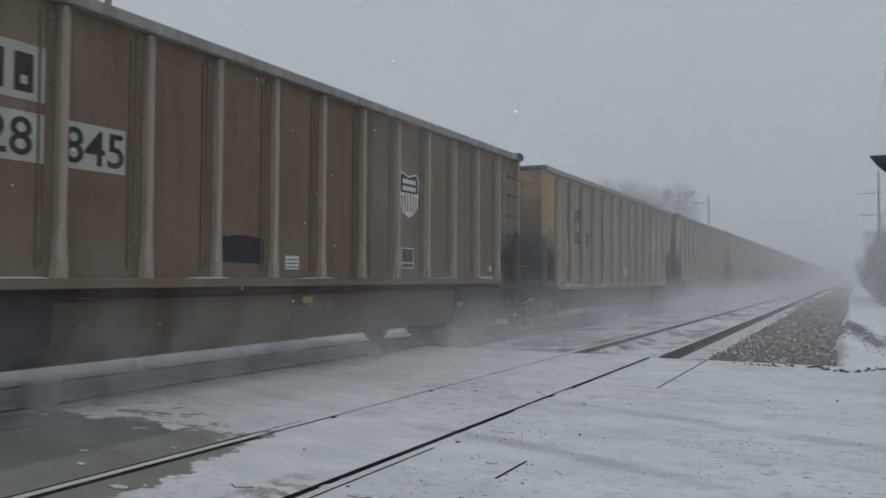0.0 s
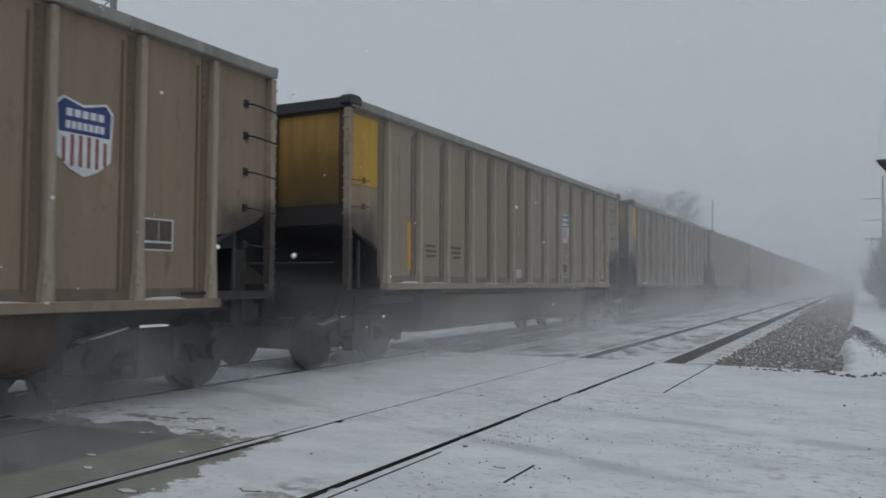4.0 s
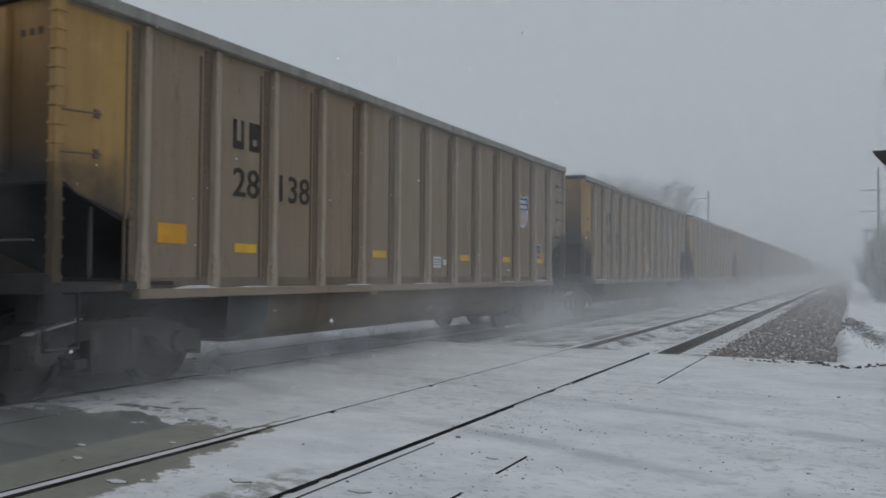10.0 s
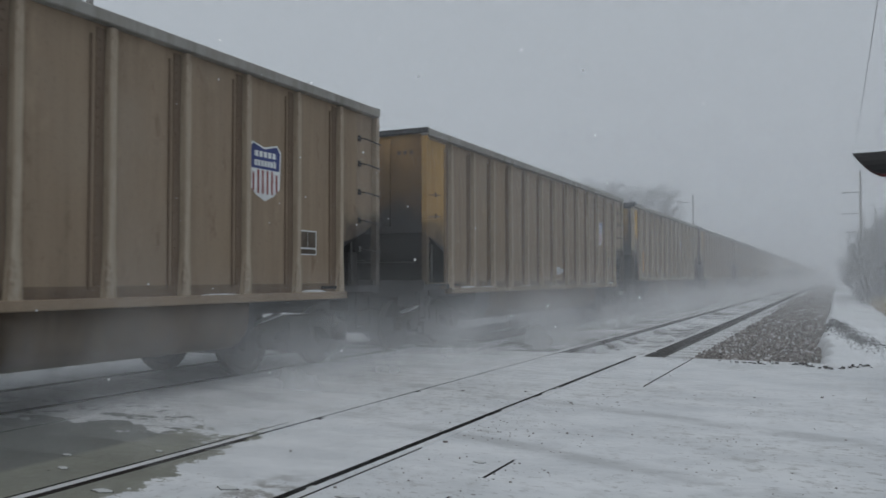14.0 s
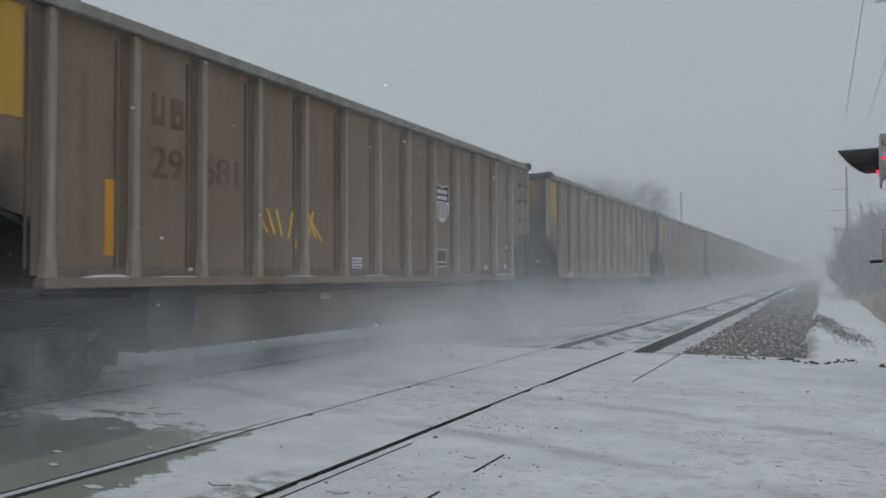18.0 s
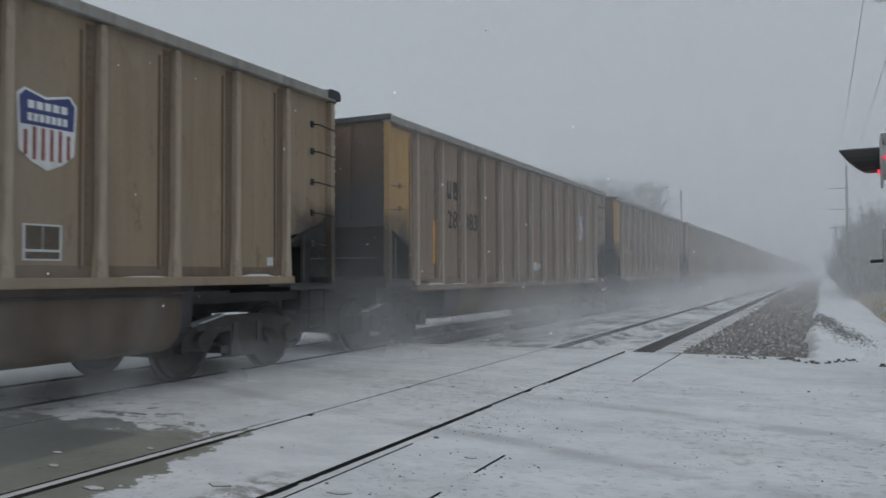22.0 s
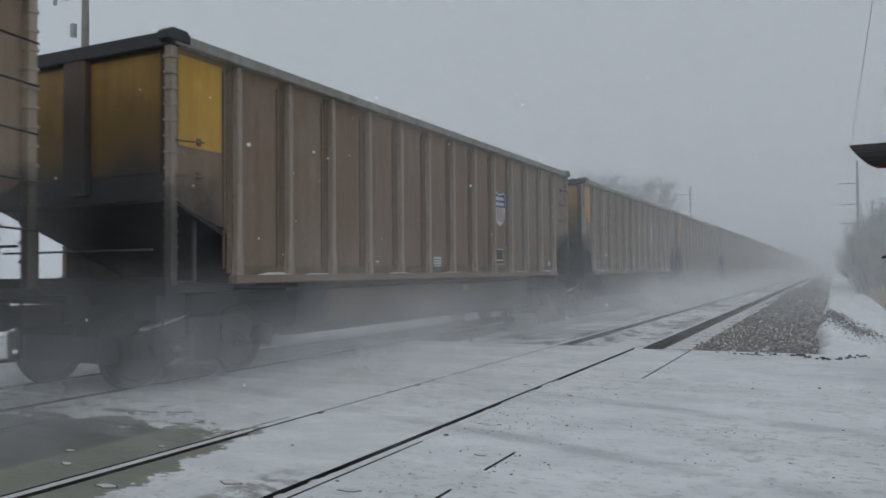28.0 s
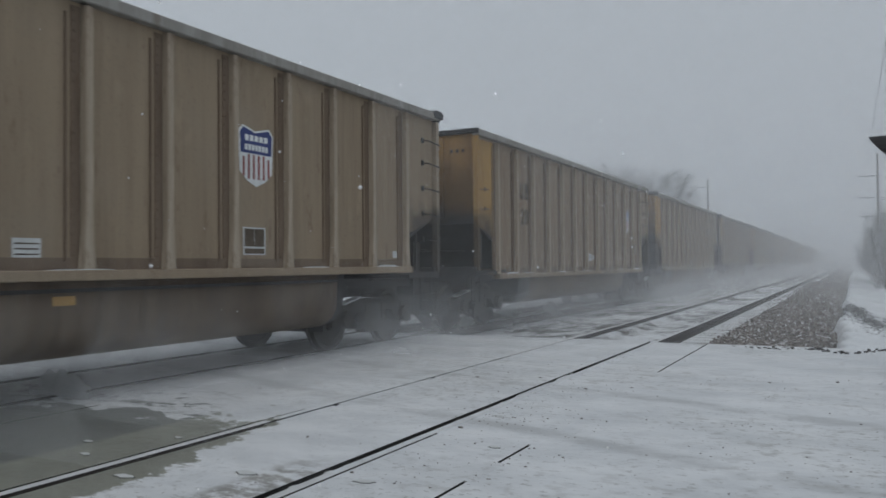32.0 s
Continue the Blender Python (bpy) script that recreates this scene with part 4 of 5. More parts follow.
for k in range(-1, 49):
    kind, number, extra = FLEET.get(k, ("TSBOTS"[k % 6], "", ""))
    start = pose(-8.24, FIRST + LENGTH * k, 0)
    if kind not in MADE:
        car = MADE[kind] = build_car(*BASES[kind][:6])
        tagged(car, BASES[kind][6], "freight car", "coal cars of the train")
        car.matrix_basis = start
        MADE[kind] = (car, [o for o in car.children_recursive])
    else:
        src = MADE[kind][0]
        car = copy_thing(src, start)
    TRAIN.append((k, car, kind, number, extra))
    car["paint_kind"] = kind


def distant_car(src, m):
    """A car that stays far off: the parts of src joined into one body."""
    v, f, mats, slots = [], [], [], []
    for o in src.children_recursive:
        if o.type != "MESH":
            continue
        w = o.matrix_basis if o.parent == src else o.parent.matrix_basis @ o.matrix_basis
        base = len(v)
        v += [tuple(w @ p.co) for p in o.data.vertices]
        for p in o.data.polygons:
            mat = o.data.materials[p.material_index]
            if mat not in mats:
                mats.append(mat)
            f.append(tuple(base + i for i in p.vertices))
            slots.append(mats.index(mat))
    me = bpy.data.meshes.new("body")
    me.from_pydata(v, [], f)
    for mat in mats:
        me.materials.append(mat)
    me.polygons.foreach_set("material_index", slots)
    car = tagged(new("coal_car"), "weathered coal gondola fading into the haze", "freight car", "coal cars of the train")
    put("body", me, car)
    car.matrix_basis = m
    return car


FAR = {}
for k in range(49, 60):
    kind = "TSBOTS"[k % 6]
    start = pose(-8.24, FIRST + LENGTH * k, 0)
    if kind in FAR:
        car = copy_thing(FAR[kind], start)
    else:
        car = FAR[kind] = distant_car(MADE[kind][0], start)
    TRAIN.append((k, car, kind, "", ""))
for k, car, kind, number, extra in TRAIN:
    rnd = random.Random(100 + k)
    words = extra.split()
    if k > 47 or k < 0:
        continue
    if number:
        a, _, b = number.partition(" ")
        ink = "white" if "white_number" in words else "ghost" if "ghost" in words else "faded" if "faint" in words or b == "-" else "black"
        number_marks(car, a, b, ink, "patch_paint" if "patch" in words else "grey" if "greypatch" in words else "black" if "white_number" in words else "", "blocks" not in words)
    full = BASES[kind][0] == "full" and kind != "P"
    if kind == "L" or "boxes" in words:
        shield(car, 10, 2.62, True, -0.1, 0.72)
        placard(car, 8, -0.12)
    else:
        shield(car, 10 if full else 8, 2.75, "faint_shield" in words, -0.08)
        placard(car, 11 if full else 8, -0.18 if full else -0.12, 1.84 if full else 1.66)
    tag(car, 11 if not full else 6, 0.2, 1.52, 0.13, 0.11, "white")
    stencil_lines(car, 5 if not full else 6, -0.1, 1.52, 0.29)
    if "stripe" in words:
        tag(car, 0, 0.23, 1.95, 0.13, 0.8, "orange")
    if "stripe_far" in words:
        tag(car, 11, 0.25, 2.05, 0.11, 0.95, "orange")
    if "tape" in words:
        for i in (1, 4, 7, 9, 11):
            tag(car, i, 0.0, 1.62, 0.40, 0.11, "tape")
    if "orange" in words:
        tag(car, 0, -0.15, 1.75, 0.42, 0.22, "orange")
        tag(car, 11, 0.1, 1.72, 0.3, 0.2, "orange")
    if "mid" in words:
        tag(car, 2, 0.36, 1.95, 0.10, 0.7, "orange")
        tag(car, 8, 0.36, 1.9, 0.08, 0.5, "orange")
    if "strips" in words:
        stroke(car, -0.24, 1.35, -0.24, 1.98, "orange", 0.05)
        stroke(car, 2.97, 1.38, 2.97, 1.8, "orange", 0.04)
    if full:
        part("side_plate", Shape().box(SIDE - 0.04, SIDE - 0.032, -HALF + 0.55, -HALF + 0.77, 1.13, 1.19), M["amber"], car)
    if "greyend" in words:
        decal("bleached_bay", rect(bay(11) + 0.04, 2.65, PITCH - 0.2, 2.5), "grey", car, 0.003)
        decal("bleached_bay", [(POST + 0.08, 1.92), (POST + 0.8, 2.12), (HALF - 0.07, 2.26), (HALF - 0.07, 3.9), (POST + 0.08, 3.9)], "grey", car, 0.003)
    if "lime" in words:
        tag(car, 10, 0.05, 1.36 + 0.12, 0.16, 0.13, "lime")
    if "teal" in words:
        tag(car, 9, -0.4, 1.75, 0.26, 0.20, "teal") if kind == "L" else tag(car, 10, -0.35, 1.60, 0.16, 0.16, "teal")
    if "data" in words:
        for j in range(3):
            tag(car, 2, -0.12 + 0.03 * j, 1.98 - 0.09 * j, 0.44 - 0.07 * j, 0.05, "faded")
            tag(car, 1, -0.05, 1.98 - 0.09 * j, 0.36 + 0.05 * (j % 2), 0.045, "faded")
    if "stain" in words:
        decal("tar_stain", [(-2.02, 1.52), (-1.12, 1.50), (-1.08, 1.80), (-1.6, 1.86), (-2.0, 1.82)], "tub_black", car)
    if "red" in words:
        tag(car, 0, 0.1, 1.46, 0.10, 0.10, "red")
    if "boxes" in words:
        tag(car, 0, 0.1, 3.05, 0.50, 0.36, "white")
        tag(car, 0, 0.1, 3.05, 0.42, 0.26, "olive")
        tag(car, 1, 0.0, 3.05, 0.34, 0.30, "white")
    if "blocks" in words:
        for j in range(3):
            tag(car, 0, -0.2 + 0.2 * j, 3.2, 0.13, 0.26, "faded")
        tag(car, 2, 0.1, 1.86, 0.40, 0.10, "orange")
        tag(car, 0, 0.18, 1.55, 0.16, 0.13, "white")
    if "marker" in words:
        # a hand-drawn letter E with a crooked line over it
        for y0, z0, y1, z1 in ((3.41, 1.36, 3.41, 1.80), (3.41, 1.80, 3.71, 1.80), (3.41, 1.56, 3.56, 1.57), (3.41, 1.36, 3.71, 1.37), (3.15, 1.82, 3.37, 1.86), (3.37, 1.86, 3.48, 2.0), (3.48, 2.0, 3.86, 1.99)):
            stroke(car, y0, z0, y1, z1, "white")
    if "graffiti" in words:
        for j in range(9):
            y0, z0, q = bay(3) + 0.16 * j - 0.3, 1.75 + 0.2 * rnd.random(), rnd.uniform(-1.3, 1.3)
            stroke(car, y0, z0, y0 + 0.3 * math.sin(q), z0 + 0.35 * math.cos(q), "tape", 0.022)
    if "scribble" in words:
        for j in range(8):
            y0 = 5.35 + 0.17 * j if j < 5 else 6.45 + 0.12 * (j - 5)
            z0, q = 3.15 + 0.2 * rnd.random(), rnd.uniform(-0.6, 0.8)
            stroke(car, y0, z0, y0 + 0.32 * math.sin(q), z0 + 0.32 * math.cos(q), "grey", 0.014)
    if "far_yellow" in words:
        decal("corner_square", [(POST + 0.2, 2.82), (HALF - 0.06, 2.82), (HALF - 0.06, 3.9), (POST + 0.2, 3.9)], "yellow", car)
    if "whitepost" in words:
        decal("white_post", rect(-HALF + 0.03, 2.62, 0.16, 2.75), "pale", car, 0.105)
        if not full:
            decal("white_post", rect(-POST + PITCH, 2.65, 0.11, 2.6), "chord", car, 0.092)
    if kind != "P":
        marks = Shape()
        for j in range(3):
            marks.box(1.20 - 0.13 * j, 1.27 - 0.13 * j, -HALF + 0.025, -HALF + 0.031, 3.63, 3.70)
        part("end_stencil", marks, M["faded"], car)
    if rnd.random() < 0.5:
        decal("tub_patch", rect(rnd.uniform(-2, 2), 1.02, rnd.uniform(0.14, 0.26), 0.09), "amber", car, -0.062)


# ---- haze and blown snow ----
def mist_material(name, density, size, low, top, softness):
    """Airborne snow: thin, ragged, and gone at its sheet's rims. Its thickness falls off with height between low and top."""
    m = bpy.data.materials.new(name)
    m.use_nodes = True
    n, l = m.node_tree.nodes, m.node_tree.links
    n.remove(n["Principled BSDF"])
    d, t, c, x = n.new("ShaderNodeBsdfDiffuse"), n.new("ShaderNodeBsdfTranslucent"), n.new("ShaderNodeBsdfTransparent"), n.new("ShaderNodeMixShader")
    both = n.new("ShaderNodeMixShader")
    for s in (d, t):
        s.inputs[0].default_value = (0.93, 0.95, 0.97, 1)
    l.new(d.outputs[0], both.inputs[1])
    l.new(t.outputs[0], both.inputs[2])
    v = coords(n, l)
    p, uv = n.new("ShaderNodeSeparateXYZ"), n.new("ShaderNodeSeparateXYZ")
    l.new(v, p.inputs[0])
    l.new(n.new("ShaderNodeUVMap").outputs[0], uv.inputs[0])
    rim = calc(n, l, "MULTIPLY", span(n, l, uv.outputs[0], 0.0, softness), span(n, l, uv.outputs[0], 1.0, 1.0 - softness))
    fall = span(n, l, p.outputs[2], top, low)
    a = calc(n, l, "MULTIPLY", calc(n, l, "MULTIPLY", rim, fall), density)
    if size:
        puff = noise_tex(n, l, v, size, 5, 0.6)
        a = calc(n, l, "MULTIPLY", a, span(n, l, puff, 0.34, 0.72))
    l.new(a, x.inputs[0])
    l.new(c.outputs[0], x.inputs[1])
    l.new(both.outputs[0], x.inputs[2])
    l.new(x.outputs[0], n["Material Output"].inputs[0])
    return m


def sheets(name, rows, mat):
    """Upright veils across the track: (x0, x1, y, z0, z1)"""
    v, f, uvs = [], [], []
    for x0, x1, y, z0, z1 in rows:
        o = len(v)
        v += [(x0, y, z0), (x1, y, z0), (x1, y, z1), (x0, y, z1)]
        f.append((o, o + 1, o + 2, o + 3))
        uvs += [(0, 0), (1, 0), (1, 1), (0, 1)]
    me = bpy.data.meshes.new(name)
    me.from_pydata(v, [], f)
    layer = me.uv_layers.new(name="UVMap")
    for i, uv in enumerate(uvs):
        layer.data[i].uv = uv
    me.materials.append(mat)
    return new(name, me)


M["haze"] = mist_material("distant_snow_haze", 0.090, 0.0, 1.5, 34.0, 0.12)
far_rows = [(-90 - y, 90 + y, y, -1.5, 34.0) for y in [10.5 + 6.4 * i for i in range(9)] + [69 + 8.5 * i for i in range(18)]]
haze = tagged(sheets("snow_haze", far_rows, M["haze"]), "grey haze of fine snow over the distance", "haze", kind="stuff")
haze.visible_shadow = False
M["blow"] = mist_material("blown_snow", 0.34, 0.6, -0.15, 1.62, 0.35)
M["plume"] = mist_material("snow_plume", 0.16, 0.42, 0.3, 4.3, 0.45)
blow_rng = random.Random(8)
# how thick the snow flies beside the train, by the seconds at which that stretch passes the eye, and how high it is thrown
THICK = [(-2, 1.0), (0, 1.0), (0.7, 0.9), (1.4, 1.7), (2.1, 1.2), (3.3, 1.2), (4.5, 0.7), (5.7, 0.35), (6.9, 0.35), (7.5, 1.0), (8.1, 2.2), (8.9, 2.3), (9.5, 1.4), (10.5, 1.1), (11.3, 0.8), (12.3, 1.0), (13.0, 1.2), (13.6, 1.6), (15.5, 1.3), (16.2, 0.9), (17.0, 1.3), (17.9, 2.2), (18.7, 2.6), (19.3, 1.4), (20.2, 1.3), (21, 0.7), (22.6, 0.7), (23.4, 1.1), (24.2, 2.0), (24.8, 1.0), (25.5, 0.7), (27.4, 0.8), (28.0, 2.0), (28.6, 1.1), (29.4, 1.9), (30.2, 0.9), (31, 0.9), (31.6, 1.4), (32.2, 0.8), (42, 1.0)]
HIGH = [(-2, 0), (7.6, 0), (8.3, 0.8), (9.1, 0.7), (9.6, 0.2), (12.8, 0), (13.6, 0.5), (14.2, 0), (17.3, 0), (18.0, 0.7), (18.6, 1.3), (19.0, 0.2), (23.8, 0), (24.2, 0.6), (24.6, 0), (27.7, 0), (28.0, 0.5), (28.3, 0), (29.2, 0.5), (29.7, 0), (42, 0)]
blow_rows, plume_rows, y = [], [], 2.0
while y < 880:
    now = (y - 7.0) / SPEED
    thick = np.interp(now, [a for a, _ in THICK], [a for _, a in THICK])
    high = np.interp(now, [a for a, _ in HIGH], [a for _, a in HIGH])
    blow_rows.append((-12.5 + blow_rng.uniform(-1, 0.5), -2.05 + blow_rng.uniform(-2.4, 0.5), y + blow_rng.uniform(-0.3, 0.3), -0.1, 2.5))
    if blow_rng.random() < high:
        plume_rows.append((-11.5 + blow_rng.uniform(-1, 0.5), -4.4 + blow_rng.uniform(-1.0, 0.6), y + blow_rng.uniform(-0.4, 0.4), -0.1, 4.4))
    y += 1.15 / thick
blown = tagged(sheets("blown_snow", blow_rows + plume_rows, M["blow"]), "powder snow whirled up beside the moving train", "blowing snow", kind="stuff")
blown.data.materials.append(M["plume"])
for f in blown.data.polygons[len(blow_rows):]:
    f.material_index = 1
blown.visible_shadow = False


# ---- signal, poles, trees ----
M["flake"] = plain("snowflake_white", (0.85, 0.87, 0.9), 0.9)
M["galv"] = plain("galvanised_steel", (0.33, 0.335, 0.34), 0.6, 0.25)
M["signal_black"] = plain("matt_black_paint", (0.012, 0.012, 0.013), 0.6)
M["bark"] = plain("winter_bark", (0.05, 0.045, 0.042), 0.9, 0, 0.4)
M["pole"] = plain("weathered_pole_wood", (0.20, 0.185, 0.17), 0.9, 0, 0.3)
M["twig"] = plain("bare_twigs", (0.075, 0.066, 0.06), 0.9, 0, 0.4)
M["drygrass"] = plain("dry_grass", (0.30, 0.235, 0.14), 0.9, 0, 0.4)
lit = bpy.data.materials.new("lit_red_lens")
lit.use_nodes = True
lit.node_tree.nodes["Principled BSDF"].inputs["Base Color"].default_value = (0.5, 0.01, 0.02, 1)
lit.node_tree.nodes["Principled BSDF"].inputs["Emission Color"].default_value = (1.0, 0.02, 0.05, 1)
lit.node_tree.nodes["Principled BSDF"].inputs["Emission Strength"].default_value = 1.2
M["lit"] = lit


def half_hood(r, length, k=14):
    """A long visor: open below, cut back towards its lower rim. It reaches along -x."""
    s = Shape()
    for i in range(k + 1):
        a = math.radians(-32 + 244 * i / k)
        up = math.sin(a)
        ln = length * (0.28 + 0.72 * max(0.0, (up + 0.57) / 1.57) ** 0.6)
        for rr in (r, r - 0.012):
            s.v += [(0, rr * math.cos(a), rr * up), (-ln, rr * math.cos(a), rr * up)]
    for i in range(k):
        o = 4 * i
        s.f += [(o, o + 1, o + 5, o + 4), (o + 2, o + 6, o + 7, o + 3), (o + 1, o + 3, o + 7, o + 5)]
    return s


def crossing_signal(x, y):
    s = tagged(new("crossing_signal"), "galvanised level-crossing signal with a red lamp under a long black hood", "crossing signal")
    s.matrix_basis = pose(x, y, 0)
    part("mast", Shape().tube((0, 0, -0.3), (0, 0, 5.2), 0.065, 16), M["galv"], s)
    part("mast_base", Shape().prism([(-0.2, -0.2), (0.2, -0.2), (0.2, 0.2), (-0.2, 0.2)], -0.3, 0.12, "z"), M["galv"], s)
    part("light_arm", Shape().tube((-0.29, 0.0, 2.92), (0.35, 0, 2.90), 0.028, 10).tube((-0.29, 0, 2.96), (-0.29, 0, 2.78), 0.035, 10).tube((-0.2, 0, 2.91), (0.0, 0, 2.72), 0.018), M["galv"], s)
    # one lamp faces along the road over the tracks, the other away from them
    for px, turn in ((-0.33, -5), (0.42, 175)):
        lamp = put("lamp", Shape().lathe([(0.02, 0.21), (0.045, 0.21), (0.07, 0.19), (0.16, 0.125), (0.20, 0.06), (0.205, 0.005)], k=24).box(0.02, 0.12, -0.06, 0.06, 0.16, 0.27).mesh("lamp_housing", M["galv"]), s, pose(px, 0, 2.62, 0, 0, turn))
        smooth(lamp)
        part("back_plate", Shape().lathe([(0.0, 0.10), (0.0, 0.30), (0.012, 0.305), (0.024, 0.30), (0.024, 0.10)], k=32), M["galv"], lamp)
        put("hood", half_hood(0.185, 0.44).mesh("hood", M["signal_black"]), lamp)
        part("lens", Shape().lathe([(-0.05, 0.005), (-0.04, 0.08), (-0.015, 0.15), (0.0, 0.17)], k=24), M["lit"], lamp)
        part("side_light", Shape().disc(0.05, -0.205, 0.03, 0.02, 0.03, "y", 12), M["lit"], lamp, "small glowing red side light")
    # gate drive: frame, counterweight arm, motor box
    gate = part("gate_frame", Shape().box(-0.27, -0.235, -0.05, 0.0, 0.83, 1.66).box(-0.185, -0.15, -0.05, 0.0, 0.88, 1.62).box(-0.33, 0.40, -0.07, -0.03, 1.20, 1.26).box(-0.33, 0.40, -0.07, -0.03, 0.88, 0.93), M["galv"], s)
    part("gate_lever", Shape().box(-0.325, -0.30, -0.09, -0.05, 1.43, 1.84), M["galv"], gate)
    part("lever_pin", Shape().tube((-0.46, -0.07, 1.46), (-0.22, -0.07, 1.475), 0.018, 8), M["signal_black"], gate)
    part("counterweight", Shape().box(-0.09, 0.10, -0.16, -0.08, 0.95, 1.80), M["signal_black"], gate, "", 0.04)
    part("motor_box", Shape().box(0.06, 0.44, -0.14, 0.2, 0.93, 1.63), M["galv"], gate, "", 0.02)
    plate = part("notice_plate", Shape().prism([(-0.175, 2.20), (0.185, 2.20), (0.20, 2.215), (0.20, 2.375), (0.185, 2.39), (-0.175, 2.39), (-0.19, 2.375), (-0.19, 2.215)], -0.085, -0.075, "y"), M["sign_blue"], s, "small blue notice plate")
    for z in (2.34, 2.30, 2.25):
        part("notice_line", Shape().box(-0.15, 0.16, -0.088, -0.086, z - 0.008, z + 0.008), M["white"], plate)
    part("crossbuck_foot", Shape().prism([(-0.35, 4.50), (-0.10, 4.50), (0.45, 5.0), (0.2, 5.05)], -0.09, -0.07, "y"), M["white"], s)
    return s


M["sign_blue"] = plain("blue_notice_enamel", (0.03, 0.09, 0.28), 0.5)
crossing_signal(0.97, 10.55)


def utility_pole(x, y, h, arms, name_label):
    u = tagged(new("utility_pole"), name_label, "utility pole")
    u.matrix_basis = pose(x, y, -0.5)
    part("shaft", Shape().lathe([(0, 0.15), (h + 0.5, 0.085)], axis="z", k=12).tube((0, 0, 0), (0, 0, h + 0.5), 0.085), M["pole"], u)
    for z in arms:
        part("cross_arm", Shape().box(-1.25, 0.3, -0.05, 0.05, z + 0.53, z + 0.60), M["pole"], u)
    return u


utility_pole(1.75, 66.7, 9.3, (7.6, 6.0, 4.6), "tall wooden utility pole with three cross arms")
utility_pole(-12.4, 80.0, 9.4, (8.6,), "thin utility pole fading into the haze")
near_pole = utility_pole(-18.3, 15.0, 10.6, (), "grey utility pole beyond the train with a fuse bracket")
part("fuse_bracket", Shape().tube((0, 0, 9.6), (-0.75, -0.3, 9.9), 0.03).tube((-0.75, -0.3, 9.9), (-0.85, -0.3, 9.3), 0.05).tube((-0.2, 0, 9.65), (-0.55, -0.2, 9.4), 0.02), M["galv"], near_pole)
part("insulator", Shape().tube((-0.35, -0.1, 8.4), (-0.35, -0.1, 8.75), 0.09), M["galv"], near_pole)
for wx, wz in ((1.15, 9.3), (2.15, 9.25), (2.75, 7.35)):
    w = Shape()
    pts = [(wx + 0.0 * i, -45 + 11.2 * i, wz - 0.9 * math.sin(math.pi * ((i % 10) / 10.0)) * 0.6) for i in range(11)]
    for p, q in zip(pts, pts[1:]):
        w.tube(p, q, 0.011, 5)
    tagged(part("overhead_wire", w, M["signal_black"]), "thin dark overhead wire along the railway", "wire", "overhead wires")


def twig(s, p, q, r):
    """A three-sided twig, open at its ends."""
    rot = (q - p).to_track_quat("Z", "Y")
    o = len(s.v)
    for c, w in ((p, r), (q, r * 0.6)):
        s.v += [tuple(c + rot @ Vector((w * math.cos(2.094 * i), w * math.sin(2.094 * i), 0))) for i in range(3)]
    s.f += [(o + i, o + (i + 1) % 3, o + 3 + (i + 1) % 3, o + 3 + i) for i in range(3)]


def bare_tree(seed, h):
    r, s, tw = random.Random(seed), Shape(), Shape()

    def limb(p, d, ln, rad, depth):
        q = p + d * ln
        if depth < 3:
            s.tube(p, q, max(rad, 0.03), 5)
        else:
            twig(tw, p, q, max(rad, 0.016))
        if depth == 5:
            return
        for i in range((6, 4, 4, 4, 3)[depth]):
            wide = 0.36 if depth < 2 else 0.5
            nd = (d + Vector((r.gauss(0, wide), r.gauss(0, wide), r.gauss(0.10, wide * 0.5)))).normalized()
            limb(p + d * ln * (1.0 if i == 0 else r.uniform(0.45, 1.0)), nd, ln * r.uniform(0.55, 0.82), rad * 0.58, depth + 1)

    limb(Vector((0, 0, 0)), Vector((r.gauss(0, 0.05), 0, 1)).normalized(), h * 0.25, h * 0.014, 0)
    t = tagged(new("tree"), "bare winter tree fading into the haze", "tree", "trees along the railway")
    part("trunk", s, M["bark"], t)
    part("crown", tw, M["twig"], t)
    return t


def bare_bush(seed, wide, tall):
    """Many stems from the ground whose tips make a rounded, ragged outline, each with sprays of twigs."""
    r, s, tw = random.Random(seed), Shape(), Shape()
    for _ in range(95):
        a, up = r.uniform(0, 6.28), r.uniform(0.30, 1.0)
        reach = r.uniform(0.72, 1.05)
        tip = Vector((wide * math.cos(a) * math.sqrt(1 - up * up) * reach, wide * math.sin(a) * math.sqrt(1 - up * up) * reach, tall * up * reach))
        base = Vector((tip.x * r.uniform(0.1, 0.45), tip.y * r.uniform(0.1, 0.45), 0))
        bend = base.lerp(tip, 0.5) + Vector((r.gauss(0, 0.2), r.gauss(0, 0.2), 0.3))
        twig(s, base, bend, 0.035)
        twig(s, bend, tip, 0.022)
        d = (tip - bend).normalized()
        for j in range(7):
            p = bend.lerp(tip, r.uniform(0.0, 1.0))
            nd = (d + Vector((r.gauss(0, 0.6), r.gauss(0, 0.6), r.gauss(0.15, 0.4)))).normalized()
            q = p + nd * r.uniform(0.4, 0.9)
            twig(tw, p, q, 0.018)
            for _ in range(3):
                m = p.lerp(q, r.uniform(0.3, 1.0))
                twig(tw, m, m + (nd + Vector((r.gauss(0, 0.6), r.gauss(0, 0.6), r.gauss(0.1, 0.5)))).normalized() * r.uniform(0.25, 0.6), 0.014)
    t = tagged(new("bush"), "dense leafless scrub beside the snowy track", "bush", "trees along the railway")
    part("stems", s, M["bark"], t)
    part("twigs", tw, M["twig"], t)
    return t


